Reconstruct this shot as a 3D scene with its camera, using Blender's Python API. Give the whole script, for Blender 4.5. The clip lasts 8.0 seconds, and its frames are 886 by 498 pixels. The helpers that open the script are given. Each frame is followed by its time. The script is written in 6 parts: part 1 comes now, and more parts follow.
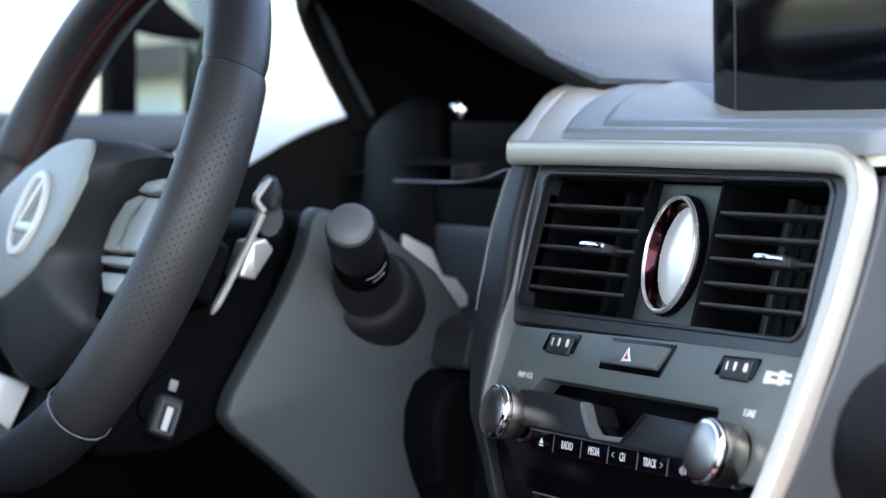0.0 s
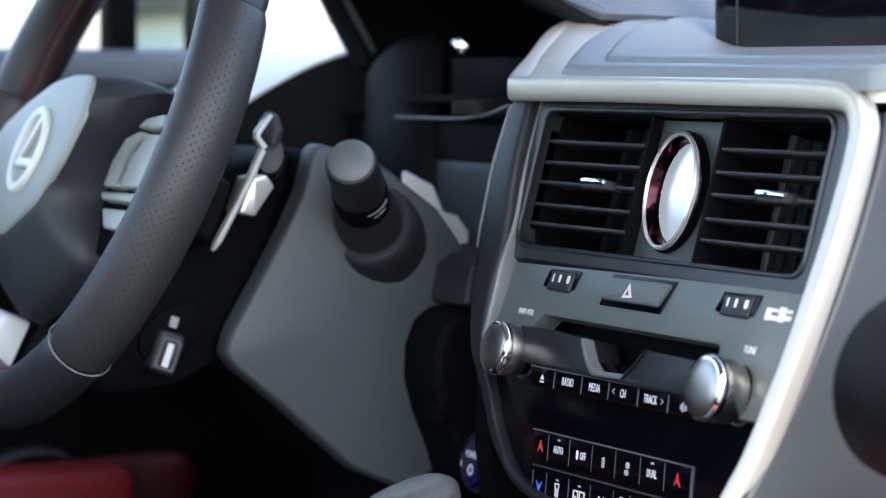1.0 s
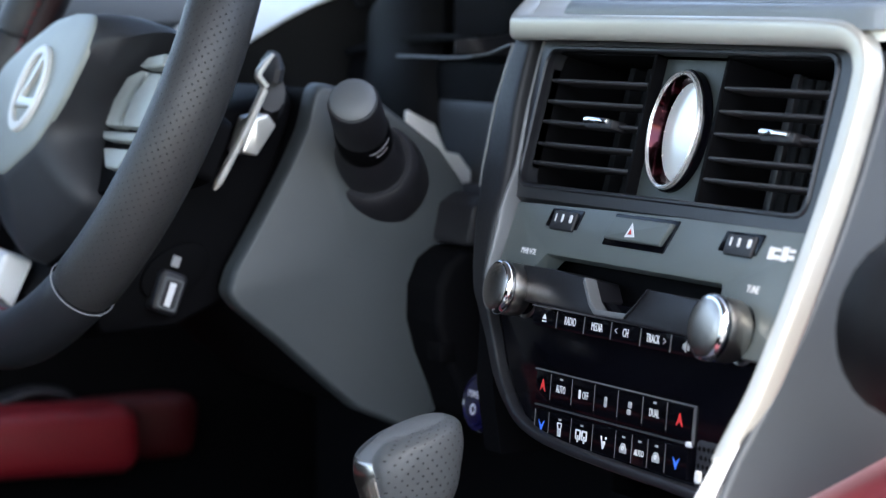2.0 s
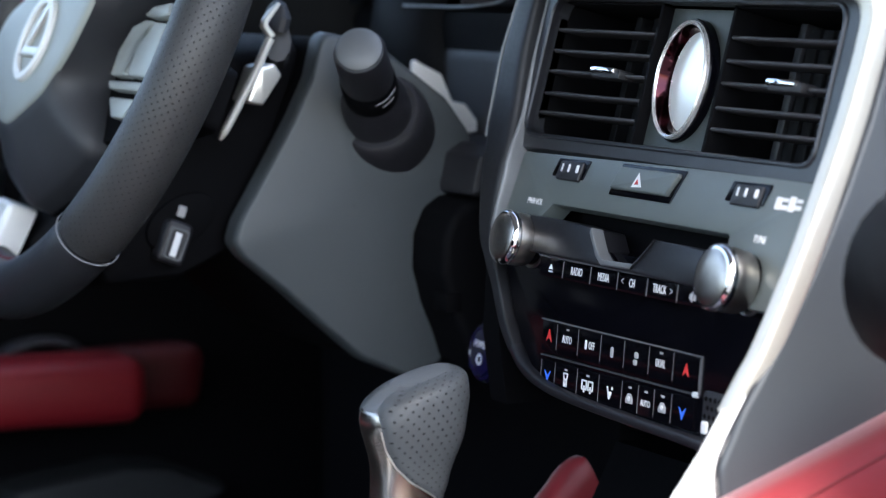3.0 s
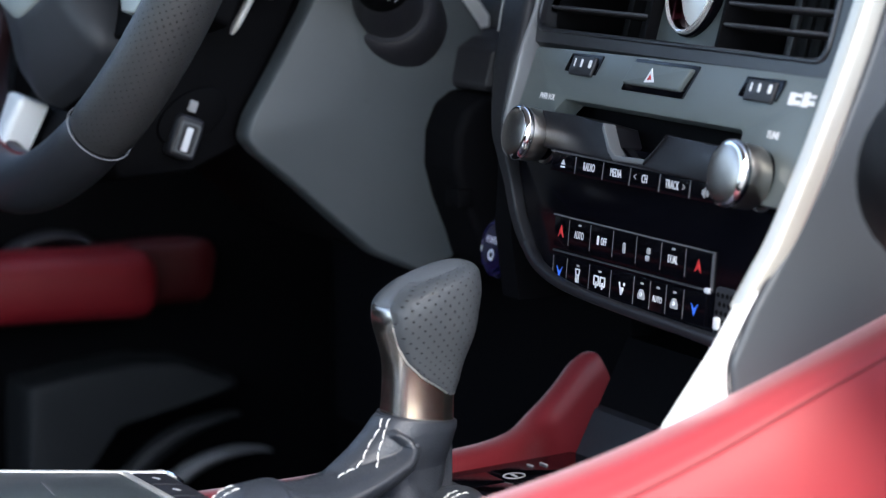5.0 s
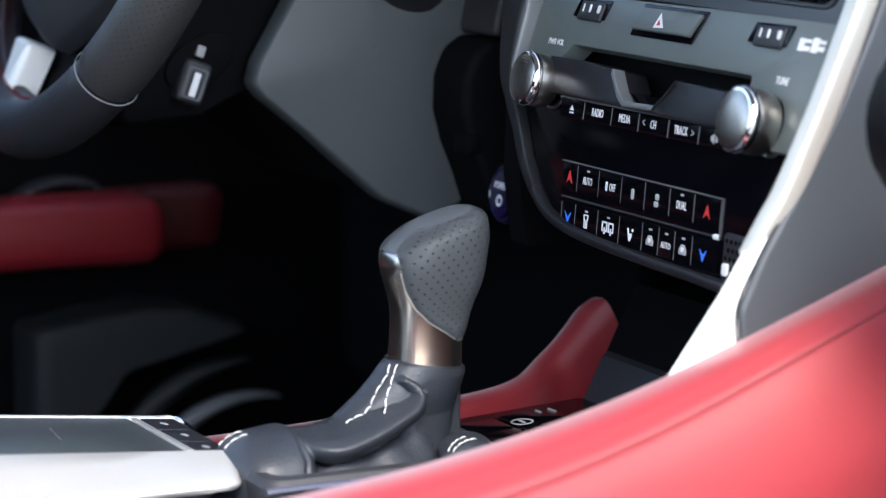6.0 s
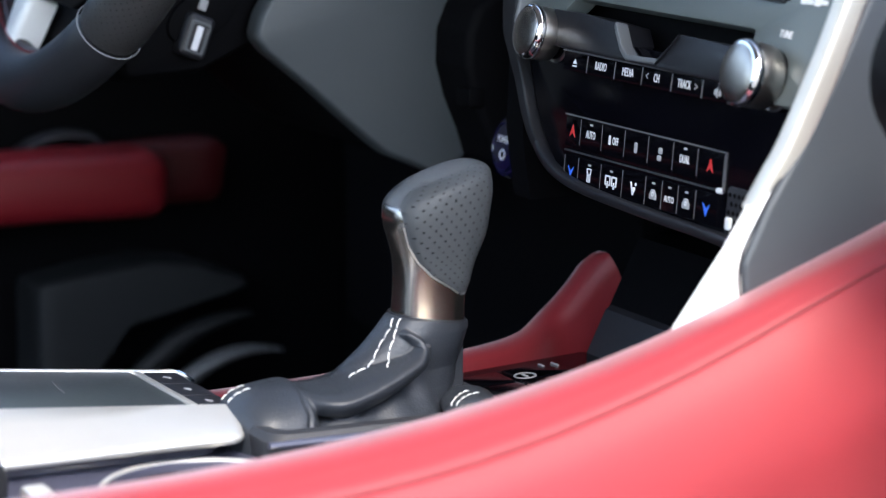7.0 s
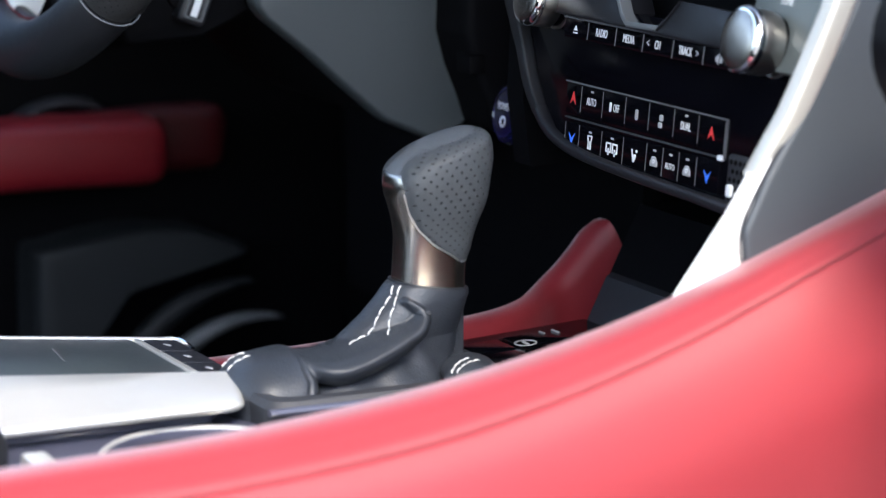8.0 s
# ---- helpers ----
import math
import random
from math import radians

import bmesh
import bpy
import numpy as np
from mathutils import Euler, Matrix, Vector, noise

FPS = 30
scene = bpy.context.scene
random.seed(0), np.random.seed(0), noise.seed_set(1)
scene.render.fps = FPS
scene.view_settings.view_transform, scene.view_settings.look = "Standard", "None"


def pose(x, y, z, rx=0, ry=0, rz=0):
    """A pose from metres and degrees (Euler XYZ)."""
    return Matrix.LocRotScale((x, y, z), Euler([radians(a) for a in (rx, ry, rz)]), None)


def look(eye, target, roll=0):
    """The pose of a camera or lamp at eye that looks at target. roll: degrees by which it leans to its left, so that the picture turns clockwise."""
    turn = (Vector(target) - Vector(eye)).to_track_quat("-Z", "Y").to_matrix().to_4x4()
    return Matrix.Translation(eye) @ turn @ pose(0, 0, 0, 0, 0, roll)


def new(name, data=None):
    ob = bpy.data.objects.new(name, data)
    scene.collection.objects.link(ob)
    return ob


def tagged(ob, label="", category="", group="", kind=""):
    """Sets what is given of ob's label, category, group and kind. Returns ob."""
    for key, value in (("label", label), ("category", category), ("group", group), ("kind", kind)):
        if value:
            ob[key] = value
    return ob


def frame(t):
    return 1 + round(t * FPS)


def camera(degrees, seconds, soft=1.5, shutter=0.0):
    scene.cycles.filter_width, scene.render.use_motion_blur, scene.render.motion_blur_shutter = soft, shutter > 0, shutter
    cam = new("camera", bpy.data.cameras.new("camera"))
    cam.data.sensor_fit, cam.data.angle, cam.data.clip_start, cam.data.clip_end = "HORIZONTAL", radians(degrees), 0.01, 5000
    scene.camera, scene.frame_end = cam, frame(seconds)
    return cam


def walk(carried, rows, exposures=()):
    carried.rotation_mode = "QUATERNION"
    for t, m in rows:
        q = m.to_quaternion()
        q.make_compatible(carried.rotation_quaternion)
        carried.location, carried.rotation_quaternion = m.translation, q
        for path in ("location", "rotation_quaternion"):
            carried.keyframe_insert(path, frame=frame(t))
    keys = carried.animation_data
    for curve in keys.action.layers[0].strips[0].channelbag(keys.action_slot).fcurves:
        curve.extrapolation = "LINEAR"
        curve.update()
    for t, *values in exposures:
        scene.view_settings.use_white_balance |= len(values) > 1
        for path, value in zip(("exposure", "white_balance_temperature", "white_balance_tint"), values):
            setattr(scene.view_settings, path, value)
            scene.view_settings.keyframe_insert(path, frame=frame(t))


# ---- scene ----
# Interior of a parked car. x: towards the passenger side, y: towards the bonnet, z: up from the street.

# ---------------------------------------------------------------- camera
cam = camera(18.4, 8.0, soft=1.25)
cam.data.dof.use_dof = True
cam.data.dof.focus_distance = 1.39
cam.data.dof.aperture_fstop = 8.0
PATH = [
    (0.0, 1.1779, -0.6860, 1.1048, -2.390, 0.026, 63.312),
    (0.5, 1.1774, -0.6857, 1.1047, -3.054, 0.039, 63.327),
    (1.0, 1.1763, -0.6851, 1.1045, -3.712, 0.007, 63.333),
    (1.5, 1.1756, -0.6848, 1.1045, -4.378, 0.019, 63.347),
    (3.0, 1.1716, -0.6828, 1.1039, -6.022, 0.005, 63.512),
    (3.5, 1.1720, -0.6830, 1.1040, -6.500, -0.000, 63.600),
    (4.0, 1.1706, -0.6823, 1.1038, -6.997, -0.037, 63.647),
    (4.5, 1.1695, -0.6818, 1.1037, -7.611, -0.023, 63.687),
    (6.0, 1.1667, -0.6804, 1.1033, -9.354, -0.086, 63.947),
    (6.5, 1.1653, -0.6797, 1.1031, -9.891, -0.069, 63.988),
    (7.0, 1.1655, -0.6798, 1.1032, -10.325, -0.076, 64.008),
    (7.5, 1.1648, -0.6794, 1.1031, -10.760, -0.073, 64.023),
    (8.0, 1.1636, -0.6788, 1.1029, -11.016, -0.080, 64.021),
]
walk(cam, [(t, pose(x, y, z, 90 + p, r, w)) for t, x, y, z, p, r, w in PATH], exposures=[(0.0, 3.08, 6600, 8), (8.0, 2.93, 6500, 8)])

# ---------------------------------------------------------------- light
world = bpy.data.worlds.new("sky")
scene.world = world
world.use_nodes = True
wn = world.node_tree.nodes
sky = wn.new("ShaderNodeTexSky")
sky.sky_type = 'NISHITA'
sky.sun_disc = False
sky.sun_elevation, sky.sun_rotation = radians(57), radians(108)
sky.air_density, sky.dust_density, sky.ozone_density = 1.0, 2.5, 1.0
wn["Background"].inputs["Strength"].default_value = 0.135
world.node_tree.links.new(sky.outputs[0], wn["Background"].inputs["Color"])
sun_data = bpy.data.lights.new("sun", 'SUN')
sun_data.energy, sun_data.angle, sun_data.color = 1.15, radians(24), (1.0, 0.95, 0.89)
sun = new("sun", sun_data)
sun.matrix_world = look((4.9, -1.6, 8.0), (0, 0, 0))


# ---------------------------------------------------------------- materials
def material(name, color, rough=0.5, metal=0.0, vary=0.15, scale=40.0, bump=0.0, bump_scale=400.0, coat=0.0, spec=0.5, fine=0.08):
    m = bpy.data.materials.new(name)
    m.use_nodes = True
    nt = m.node_tree
    b = nt.nodes["Principled BSDF"]
    b.inputs["Roughness"].default_value = rough
    b.inputs["Metallic"].default_value = metal
    b.inputs["Coat Weight"].default_value = coat
    b.inputs["Coat Roughness"].default_value = 0.08
    b.inputs["Specular IOR Level"].default_value = spec
    tc = nt.nodes.new("ShaderNodeTexCoord")
    n1 = nt.nodes.new("ShaderNodeTexNoise")
    n1.inputs["Scale"].default_value = scale
    n1.inputs["Detail"].default_value = 5
    nt.links.new(tc.outputs["Object"], n1.inputs["Vector"])
    n2 = nt.nodes.new("ShaderNodeTexNoise")
    n2.inputs["Scale"].default_value = bump_scale
    n2.inputs["Detail"].default_value = 3
    nt.links.new(tc.outputs["Object"], n2.inputs["Vector"])
    mix = nt.nodes.new("ShaderNodeMix")
    mix.data_type = 'RGBA'
    mix.inputs["A"].default_value = (*[c * (1 - vary) for c in color], 1)
    mix.inputs["B"].default_value = (*[min(1, c * (1 + vary)) for c in color], 1)
    nt.links.new(n1.outputs["Fac"], mix.inputs["Factor"])
    nt.links.new(mix.outputs["Result"], b.inputs["Base Color"])
    rr = nt.nodes.new("ShaderNodeMapRange")
    rr.inputs["To Min"].default_value, rr.inputs["To Max"].default_value = max(0.02, rough - fine), min(1, rough + fine)
    nt.links.new(n2.outputs["Fac"], rr.inputs["Value"])
    nt.links.new(rr.outputs["Result"], b.inputs["Roughness"])
    if bump:
        bp = nt.nodes.new("ShaderNodeBump")
        bp.inputs["Strength"].default_value = bump
        bp.inputs["Distance"].default_value = 0.0006
        nt.links.new(n2.outputs["Fac"], bp.inputs["Height"])
        nt.links.new(bp.outputs["Normal"], b.inputs["Normal"])
    return m


def leather(name, color, rough=0.45, grain=900.0, bump=0.35, spec=0.42, vary=0.12):
    """Grained leather: cells of a Voronoi pattern raised a little, with a soft sheen."""
    m = material(name, color, rough, vary=vary, scale=18, bump=0, spec=spec)
    nt = m.node_tree
    b = nt.nodes["Principled BSDF"]
    tc = nt.nodes["Texture Coordinate"]
    v = nt.nodes.new("ShaderNodeTexVoronoi")
    v.feature = 'DISTANCE_TO_EDGE'
    v.inputs["Scale"].default_value = grain
    nt.links.new(tc.outputs["Object"], v.inputs["Vector"])
    bp = nt.nodes.new("ShaderNodeBump")
    bp.inputs["Strength"].default_value = bump
    bp.inputs["Distance"].default_value = 0.0004
    nt.links.new(v.outputs["Distance"], bp.inputs["Height"])
    nt.links.new(bp.outputs["Normal"], b.inputs["Normal"])
    return m


def perforated(name, color, pitch_u, pitch_v, radius, rough=0.42):
    """Leather with staggered punched holes, laid out along the surface's own UV (in metres)."""
    m = leather(name, color, rough)
    nt = m.node_tree
    b = nt.nodes["Principled BSDF"]
    link = nt.links.new

    def math_node(op, a, bb=None):
        n = nt.nodes.new("ShaderNodeMath")
        n.operation = op
        for i, s in enumerate((a, bb)):
            if s is None:
                continue
            if isinstance(s, (int, float)):
                n.inputs[i].default_value = s
            else:
                link(s, n.inputs[i])
        return n.outputs[0]

    uv = nt.nodes.new("ShaderNodeUVMap")
    sep = nt.nodes.new("ShaderNodeSeparateXYZ")
    link(uv.outputs[0], sep.inputs[0])
    v = math_node('DIVIDE', sep.outputs[1], pitch_v)
    row = math_node('FLOOR', v)
    shift = math_node('MULTIPLY', math_node('MODULO', row, 2.0), 0.5)
    u = math_node('ADD', math_node('DIVIDE', sep.outputs[0], pitch_u), shift)
    du = math_node('MULTIPLY', math_node('SUBTRACT', math_node('FRACT', u), 0.5), pitch_u)
    dv = math_node('MULTIPLY', math_node('SUBTRACT', math_node('FRACT', v), 0.5), pitch_v)
    d = math_node('SQRT', math_node('ADD', math_node('MULTIPLY', du, du), math_node('MULTIPLY', dv, dv)))
    ramp = nt.nodes.new("ShaderNodeMapRange")
    ramp.interpolation_type = 'SMOOTHSTEP'
    ramp.inputs["From Min"].default_value, ramp.inputs["From Max"].default_value = radius * 0.7, radius * 1.25
    link(d, ramp.inputs["Value"])
    hole = ramp.outputs["Result"]
    old = b.inputs["Base Color"].links[0].from_socket
    mix = nt.nodes.new("ShaderNodeMix")
    mix.data_type = 'RGBA'
    mix.inputs["A"].default_value = (0.004, 0.004, 0.005, 1)
    link(hole, mix.inputs["Factor"])
    link(old, mix.inputs["B"])
    link(mix.outputs["Result"], b.inputs["Base Color"])
    bp = nt.nodes.new("ShaderNodeBump")
    bp.inputs["Strength"].default_value = 0.8
    bp.inputs["Distance"].default_value = 0.0008
    link(hole, bp.inputs["Height"])
    link(b.inputs["Normal"].links[0].from_socket, bp.inputs["Normal"])
    link(bp.outputs["Normal"], b.inputs["Normal"])
    return m


SILVER = material("satin_silver", (0.72, 0.70, 0.66), 0.34, 1.0, vary=0.05, bump=0.03, bump_scale=1500)
SILVER_PAINT = material("silver_paint", (0.62, 0.61, 0.575), 0.34, 0.6, vary=0.05, bump=0.03, bump_scale=1800)
RAIL_LIT = material("lit_rail_grey", (0.155, 0.162, 0.170), 0.42, 0.2, vary=0.06, bump=0.1, bump_scale=1800)
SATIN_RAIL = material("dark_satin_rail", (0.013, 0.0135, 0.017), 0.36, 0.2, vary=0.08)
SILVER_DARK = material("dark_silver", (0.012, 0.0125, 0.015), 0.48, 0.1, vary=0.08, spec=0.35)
KNOB_METAL = material("brushed_champagne_metal", (0.53, 0.46, 0.395), 0.25, 1.0, vary=0.02, scale=12, fine=0.0)
KNOB_FACE = material("dark_brushed_metal", (0.36, 0.325, 0.30), 0.27, 1.0, vary=0.03, scale=12, fine=0.0)
KNOB_DRUM = material("satin_knob_metal", (0.42, 0.405, 0.385), 0.28, 1.0, vary=0.02, scale=12, fine=0.0)
RIM = material("bright_rim", (0.88, 0.88, 0.88), 0.24, 0.75, vary=0.03, fine=0.02)
CHROME = material("chrome", (0.86, 0.86, 0.88), 0.07, 1.0, vary=0.03, fine=0.02)
BLACK = material("black_plastic", (0.010, 0.010, 0.013), 0.5, vary=0.2, bump=0.15, bump_scale=1200)
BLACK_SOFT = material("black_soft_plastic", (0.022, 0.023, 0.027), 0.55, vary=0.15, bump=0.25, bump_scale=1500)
GLOSS = material("piano_black", (0.0018, 0.0018, 0.0030), 0.13, vary=0.2, fine=0.04, spec=0.13)
# Darker than plastic: the shade of footwell and recesses is put into this black.
DEEP = material("shade_black_plastic", (0.0018, 0.0018, 0.0024), 0.7, vary=0.2, spec=0.06)
DARK = material("matt_black_plastic", (0.0040, 0.0042, 0.0050), 0.6, vary=0.2, bump=0.15, bump_scale=1200, spec=0.08)
DOOR_BLACK = material("dark_door_plastic", (0.0085, 0.0098, 0.0112), 0.6, vary=0.2, bump=0.3, bump_scale=900, spec=0.3)
FASCIA = material("grey_green_fascia", (0.100, 0.116, 0.114), 0.42, 0.2, vary=0.06, bump=0.12, bump_scale=2500)
PLATE = material("dark_grey_green_plate", (0.044, 0.052, 0.051), 0.42, 0.2, vary=0.06, bump=0.12, bump_scale=2500)
GREY = material("grey_moulded_plastic", (0.034, 0.040, 0.047), 0.5, vary=0.06, bump=0.3, bump_scale=1600)
SHROUD = material("charcoal_moulded_plastic", (0.041, 0.048, 0.052), 0.48, vary=0.06, bump=0.3, bump_scale=1600)
RED = leather("red_leather", (0.184, 0.0138, 0.0196), 0.46, grain=700, bump=0.22, spec=0.32)
_r = RED.node_tree.nodes["Principled BSDF"]
_r.inputs["Sheen Weight"].default_value = 0.40
_r.inputs["Sheen Roughness"].default_value = 0.4
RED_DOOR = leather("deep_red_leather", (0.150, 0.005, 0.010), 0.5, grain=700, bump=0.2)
RED_SHADED = leather("shaded_red_leather", (0.040, 0.002, 0.003), 0.5, grain=700, bump=0.2)
SEAM_DARK = material("very_dark_red_leather", (0.014, 0.0014, 0.0022), 0.55)
SEAM = material("dark_red_seam", (0.10, 0.004, 0.008), 0.6)
LEATHER = leather("black_leather", (0.017, 0.0175, 0.0205), 0.42, grain=800, bump=0.4)
def creased(m, scale, strength):
    """Adds the shallow, uneven creases of slack leather to a leather material."""
    nt = m.node_tree
    b = nt.nodes["Principled BSDF"]
    n = nt.nodes.new("ShaderNodeTexNoise")
    n.inputs["Scale"].default_value, n.inputs["Detail"].default_value, n.inputs["Distortion"].default_value = scale, 4, 1.2
    nt.links.new(nt.nodes["Texture Coordinate"].outputs["Object"], n.inputs["Vector"])
    bp = nt.nodes.new("ShaderNodeBump")
    bp.inputs["Strength"].default_value, bp.inputs["Distance"].default_value = strength, 0.003
    nt.links.new(n.outputs["Fac"], bp.inputs["Height"])
    nt.links.new(b.inputs["Normal"].links[0].from_socket, bp.inputs["Normal"])
    nt.links.new(bp.outputs["Normal"], b.inputs["Normal"])
    return m


LEATHER_BLUE = creased(leather("slate_leather", (0.022, 0.0255, 0.032), 0.43, grain=520, bump=0.5, spec=0.5), 45, 0.12)
HOOD_EDGE = leather("dark_hood_leather", (0.0075, 0.008, 0.0095), 0.5, grain=700, bump=0.3, spec=0.15)
DASH = leather("blue_grey_dash_leather", (0.086, 0.100, 0.118), 0.46, grain=500, bump=0.3)
PAD = leather("pale_blue_grey_pad_leather", (0.168, 0.191, 0.210), 0.42, grain=500, bump=0.3)
PERF = perforated("perforated_rim_leather", (0.030, 0.0295, 0.0300), 0.0048, 0.0024, 0.00043)
PERF_KNOB = perforated("perforated_knob_leather", (0.094, 0.103, 0.112), 0.0050, 0.0029, 0.00046, 0.45)
NAVY = material("navy_console_trim", (0.055, 0.057, 0.085), 0.38, vary=0.12, coat=0.3)
LINE = material("thin_grey_line", (0.10, 0.10, 0.105), 0.5, vary=0.05)
WHITE = material("white_print", (0.62, 0.63, 0.65), 0.6, vary=0.05)
DIM = material("grey_print", (0.30, 0.30, 0.31), 0.6, vary=0.05)
PRINT_RED = material("red_print", (0.55, 0.025, 0.025), 0.5, vary=0.05)
PRINT_BLUE = material("blue_print", (0.04, 0.16, 0.75), 0.5, vary=0.05)
THREAD = material("white_thread", (0.72, 0.72, 0.70), 0.7, vary=0.1, bump=0.3, bump_scale=2500)
THREAD_GREY = material("grey_thread", (0.20, 0.205, 0.215), 0.7, vary=0.1)
THREAD_RED = material("red_thread", (0.14, 0.006, 0.012), 0.7, vary=0.1)
BUTTON_BLUE = material("dark_blue_gloss", (0.004, 0.004, 0.030), 0.18, vary=0.1, coat=0.5)
TRIM_WHITE = material("pale_satin_trim", (0.72, 0.72, 0.71), 0.4, 0.1, vary=0.04)
MIRROR_TREES = material("tree_tinted_mirror", (0.055, 0.080, 0.075), 0.08, 1.0, vary=0.1)
CROWN_LIT = material("lit_sage_plastic", (0.245, 0.264, 0.245), 0.4, vary=0.05, bump=0.15, bump_scale=1500)
NOTCH = material("grey_notch_plastic", (0.125, 0.132, 0.138), 0.38, 0.2, vary=0.05)
CAP = material("grey_cap", (0.075, 0.08, 0.085), 0.45, vary=0.06, bump=0.2, bump_scale=1500)
SLAT = material("charcoal_vent_plastic", (0.036, 0.036, 0.041), 0.45, vary=0.1, bump=0.2, bump_scale=1600)
SURROUND = material("satin_black_surround", (0.018, 0.019, 0.022), 0.34, vary=0.1, bump=0.1, bump_scale=1800)
SATIN_BLACK = material("satin_black", (0.007, 0.007, 0.009), 0.38, vary=0.1, spec=0.35)
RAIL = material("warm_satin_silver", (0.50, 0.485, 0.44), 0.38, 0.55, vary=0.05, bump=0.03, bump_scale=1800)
BEZEL_REFLECTION = material("chrome_with_red_reflection", (0.040, 0.014, 0.019), 0.1, 1.0, vary=0.1)
DIAL = material("silver_dial", (0.84, 0.86, 0.85), 0.2, 0.45, vary=0.12, fine=0.03)
SCREEN = material("dark_screen_glass", (0.003, 0.003, 0.005), 0.08, vary=0.1, spec=0.5, fine=0.02)
PADGLASS = material("touchpad_glass", (0.045, 0.055, 0.060), 0.30, vary=0.1, fine=0.04)
PALE_BUTTON = material("silver_grey_button", (0.40, 0.43, 0.42), 0.4, 0.2, vary=0.06)
CARPET = material("black_carpet", (0.006, 0.006, 0.007), 0.95, vary=0.3, bump=1.0, bump_scale=900, spec=0.1)
ROOF = material("grey_headlining", (0.36, 0.35, 0.33), 0.9, vary=0.1, bump=0.4, bump_scale=700)
CONCRETE = material("grey_concrete", (0.10, 0.10, 0.097), 0.85, vary=0.2, scale=1.5, bump=0.4, bump_scale=60)
PAINT = material("grey_green_car_paint", (0.045, 0.068, 0.064), 0.3, 0.3, vary=0.05, coat=0.6)
FOLIAGE = material("pale_foliage", (0.16, 0.20, 0.11), 0.8, vary=0.4, scale=3)
GLASS = bpy.data.materials.new("window_glass")
GLASS.use_nodes = True
_g = GLASS.node_tree.nodes["Principled BSDF"]
_g.inputs["Transmission Weight"].default_value = 1.0
_g.inputs["Roughness"].default_value = 0.0
_g.inputs["IOR"].default_value = 1.02


# ---------------------------------------------------------------- mesh helpers
ROOTS = {}


def thing(name, base, label, category, group="", kind=""):
    ob = new(name)
    ob.empty_display_size = 0.02
    ob.location = base
    ROOTS[ob.name] = Vector(base)
    return tagged(ob, label, category, group, kind)


def root_place(ob):
    while ob.parent:
        ob = ob.parent
    return ROOTS.get(ob.name, Vector((0, 0, 0)))


def part(name, bm, mat, parent=None, label="", sharp=0.55, kind=""):
    """Links a bmesh, given in world coordinates, as one mesh object under a thing or a part."""
    if parent:
        bmesh.ops.translate(bm, verts=bm.verts, vec=-root_place(parent))
    bmesh.ops.recalc_face_normals(bm, faces=bm.faces)
    for fc in bm.faces:
        fc.smooth = True
    for e in bm.edges:
        if len(e.link_faces) == 2 and e.calc_face_angle(0) > sharp:
            e.smooth = False
    me = bpy.data.meshes.new(name)
    bm.to_mesh(me)
    bm.free()
    me.materials.append(mat)
    ob = new(name, me)
    if parent:
        ob.parent = parent
    return tagged(ob, label, kind=kind)


def plain(u, v, w):
    return Vector((u, v, w))


def face_frame(x0, y0, z0, tau):
    """A leaning face that looks to the rear: u across the car, v up the face, w out of it."""
    s, c = math.sin(radians(tau)), math.cos(radians(tau))
    return lambda u, v, w: Vector((x0 + u, y0 + v * s - w * c, z0 + v * c + w * s))


def remap(bm, fn):
    for vert in bm.verts:
        vert.co = fn(*vert.co)
    return bm


def box(lo, hi, bev=0.001, fn=None, seg=2, bm=None):
    b = bmesh.new()
    bmesh.ops.create_cube(b, size=1)
    for vert in b.verts:
        vert.co = Vector([lo[i] + (vert.co[i] + 0.5) * (hi[i] - lo[i]) for i in range(3)])
    if bev:
        bmesh.ops.bevel(b, geom=b.edges[:], offset=bev, segments=seg, affect='EDGES', profile=0.5)
    if fn:
        remap(b, fn)
    return join(bm, b)


def join(bm, b):
    if bm is None:
        return b
    me = bpy.data.meshes.new("tmp")
    b.to_mesh(me)
    b.free()
    bm.from_mesh(me)
    bpy.data.meshes.remove(me)
    return bm


def rounded(points, radii, n=6):
    """A closed outline with rounded corners. radii: one for all, or one per corner."""
    out = []
    k = len(points)
    for i in range(k):
        p0, p, p1 = (Vector(points[j % k]) for j in (i - 1, i, i + 1))
        r = radii[i] if isinstance(radii, (list, tuple)) else radii
        d0, d1 = (p0 - p).normalized(), (p1 - p).normalized()
        a = d0.angle(d1)
        reach = min(r / max(0.05, math.tan(a / 2)), (p0 - p).length * 0.48, (p1 - p).length * 0.48)
        s, e = p + d0 * reach, p + d1 * reach
        if r <= 0:
            out.append(p)
            continue
        for j in range(n + 1):
            t = j / n
            out.append((1 - t) ** 2 * s + 2 * t * (1 - t) * p + t * t * e)
    return [tuple(q) for q in out]


def rect(u0, v0, u1, v1, r=0.002, n=5):
    return rounded([(u0, v0), (u1, v0), (u1, v1), (u0, v1)], r, n)


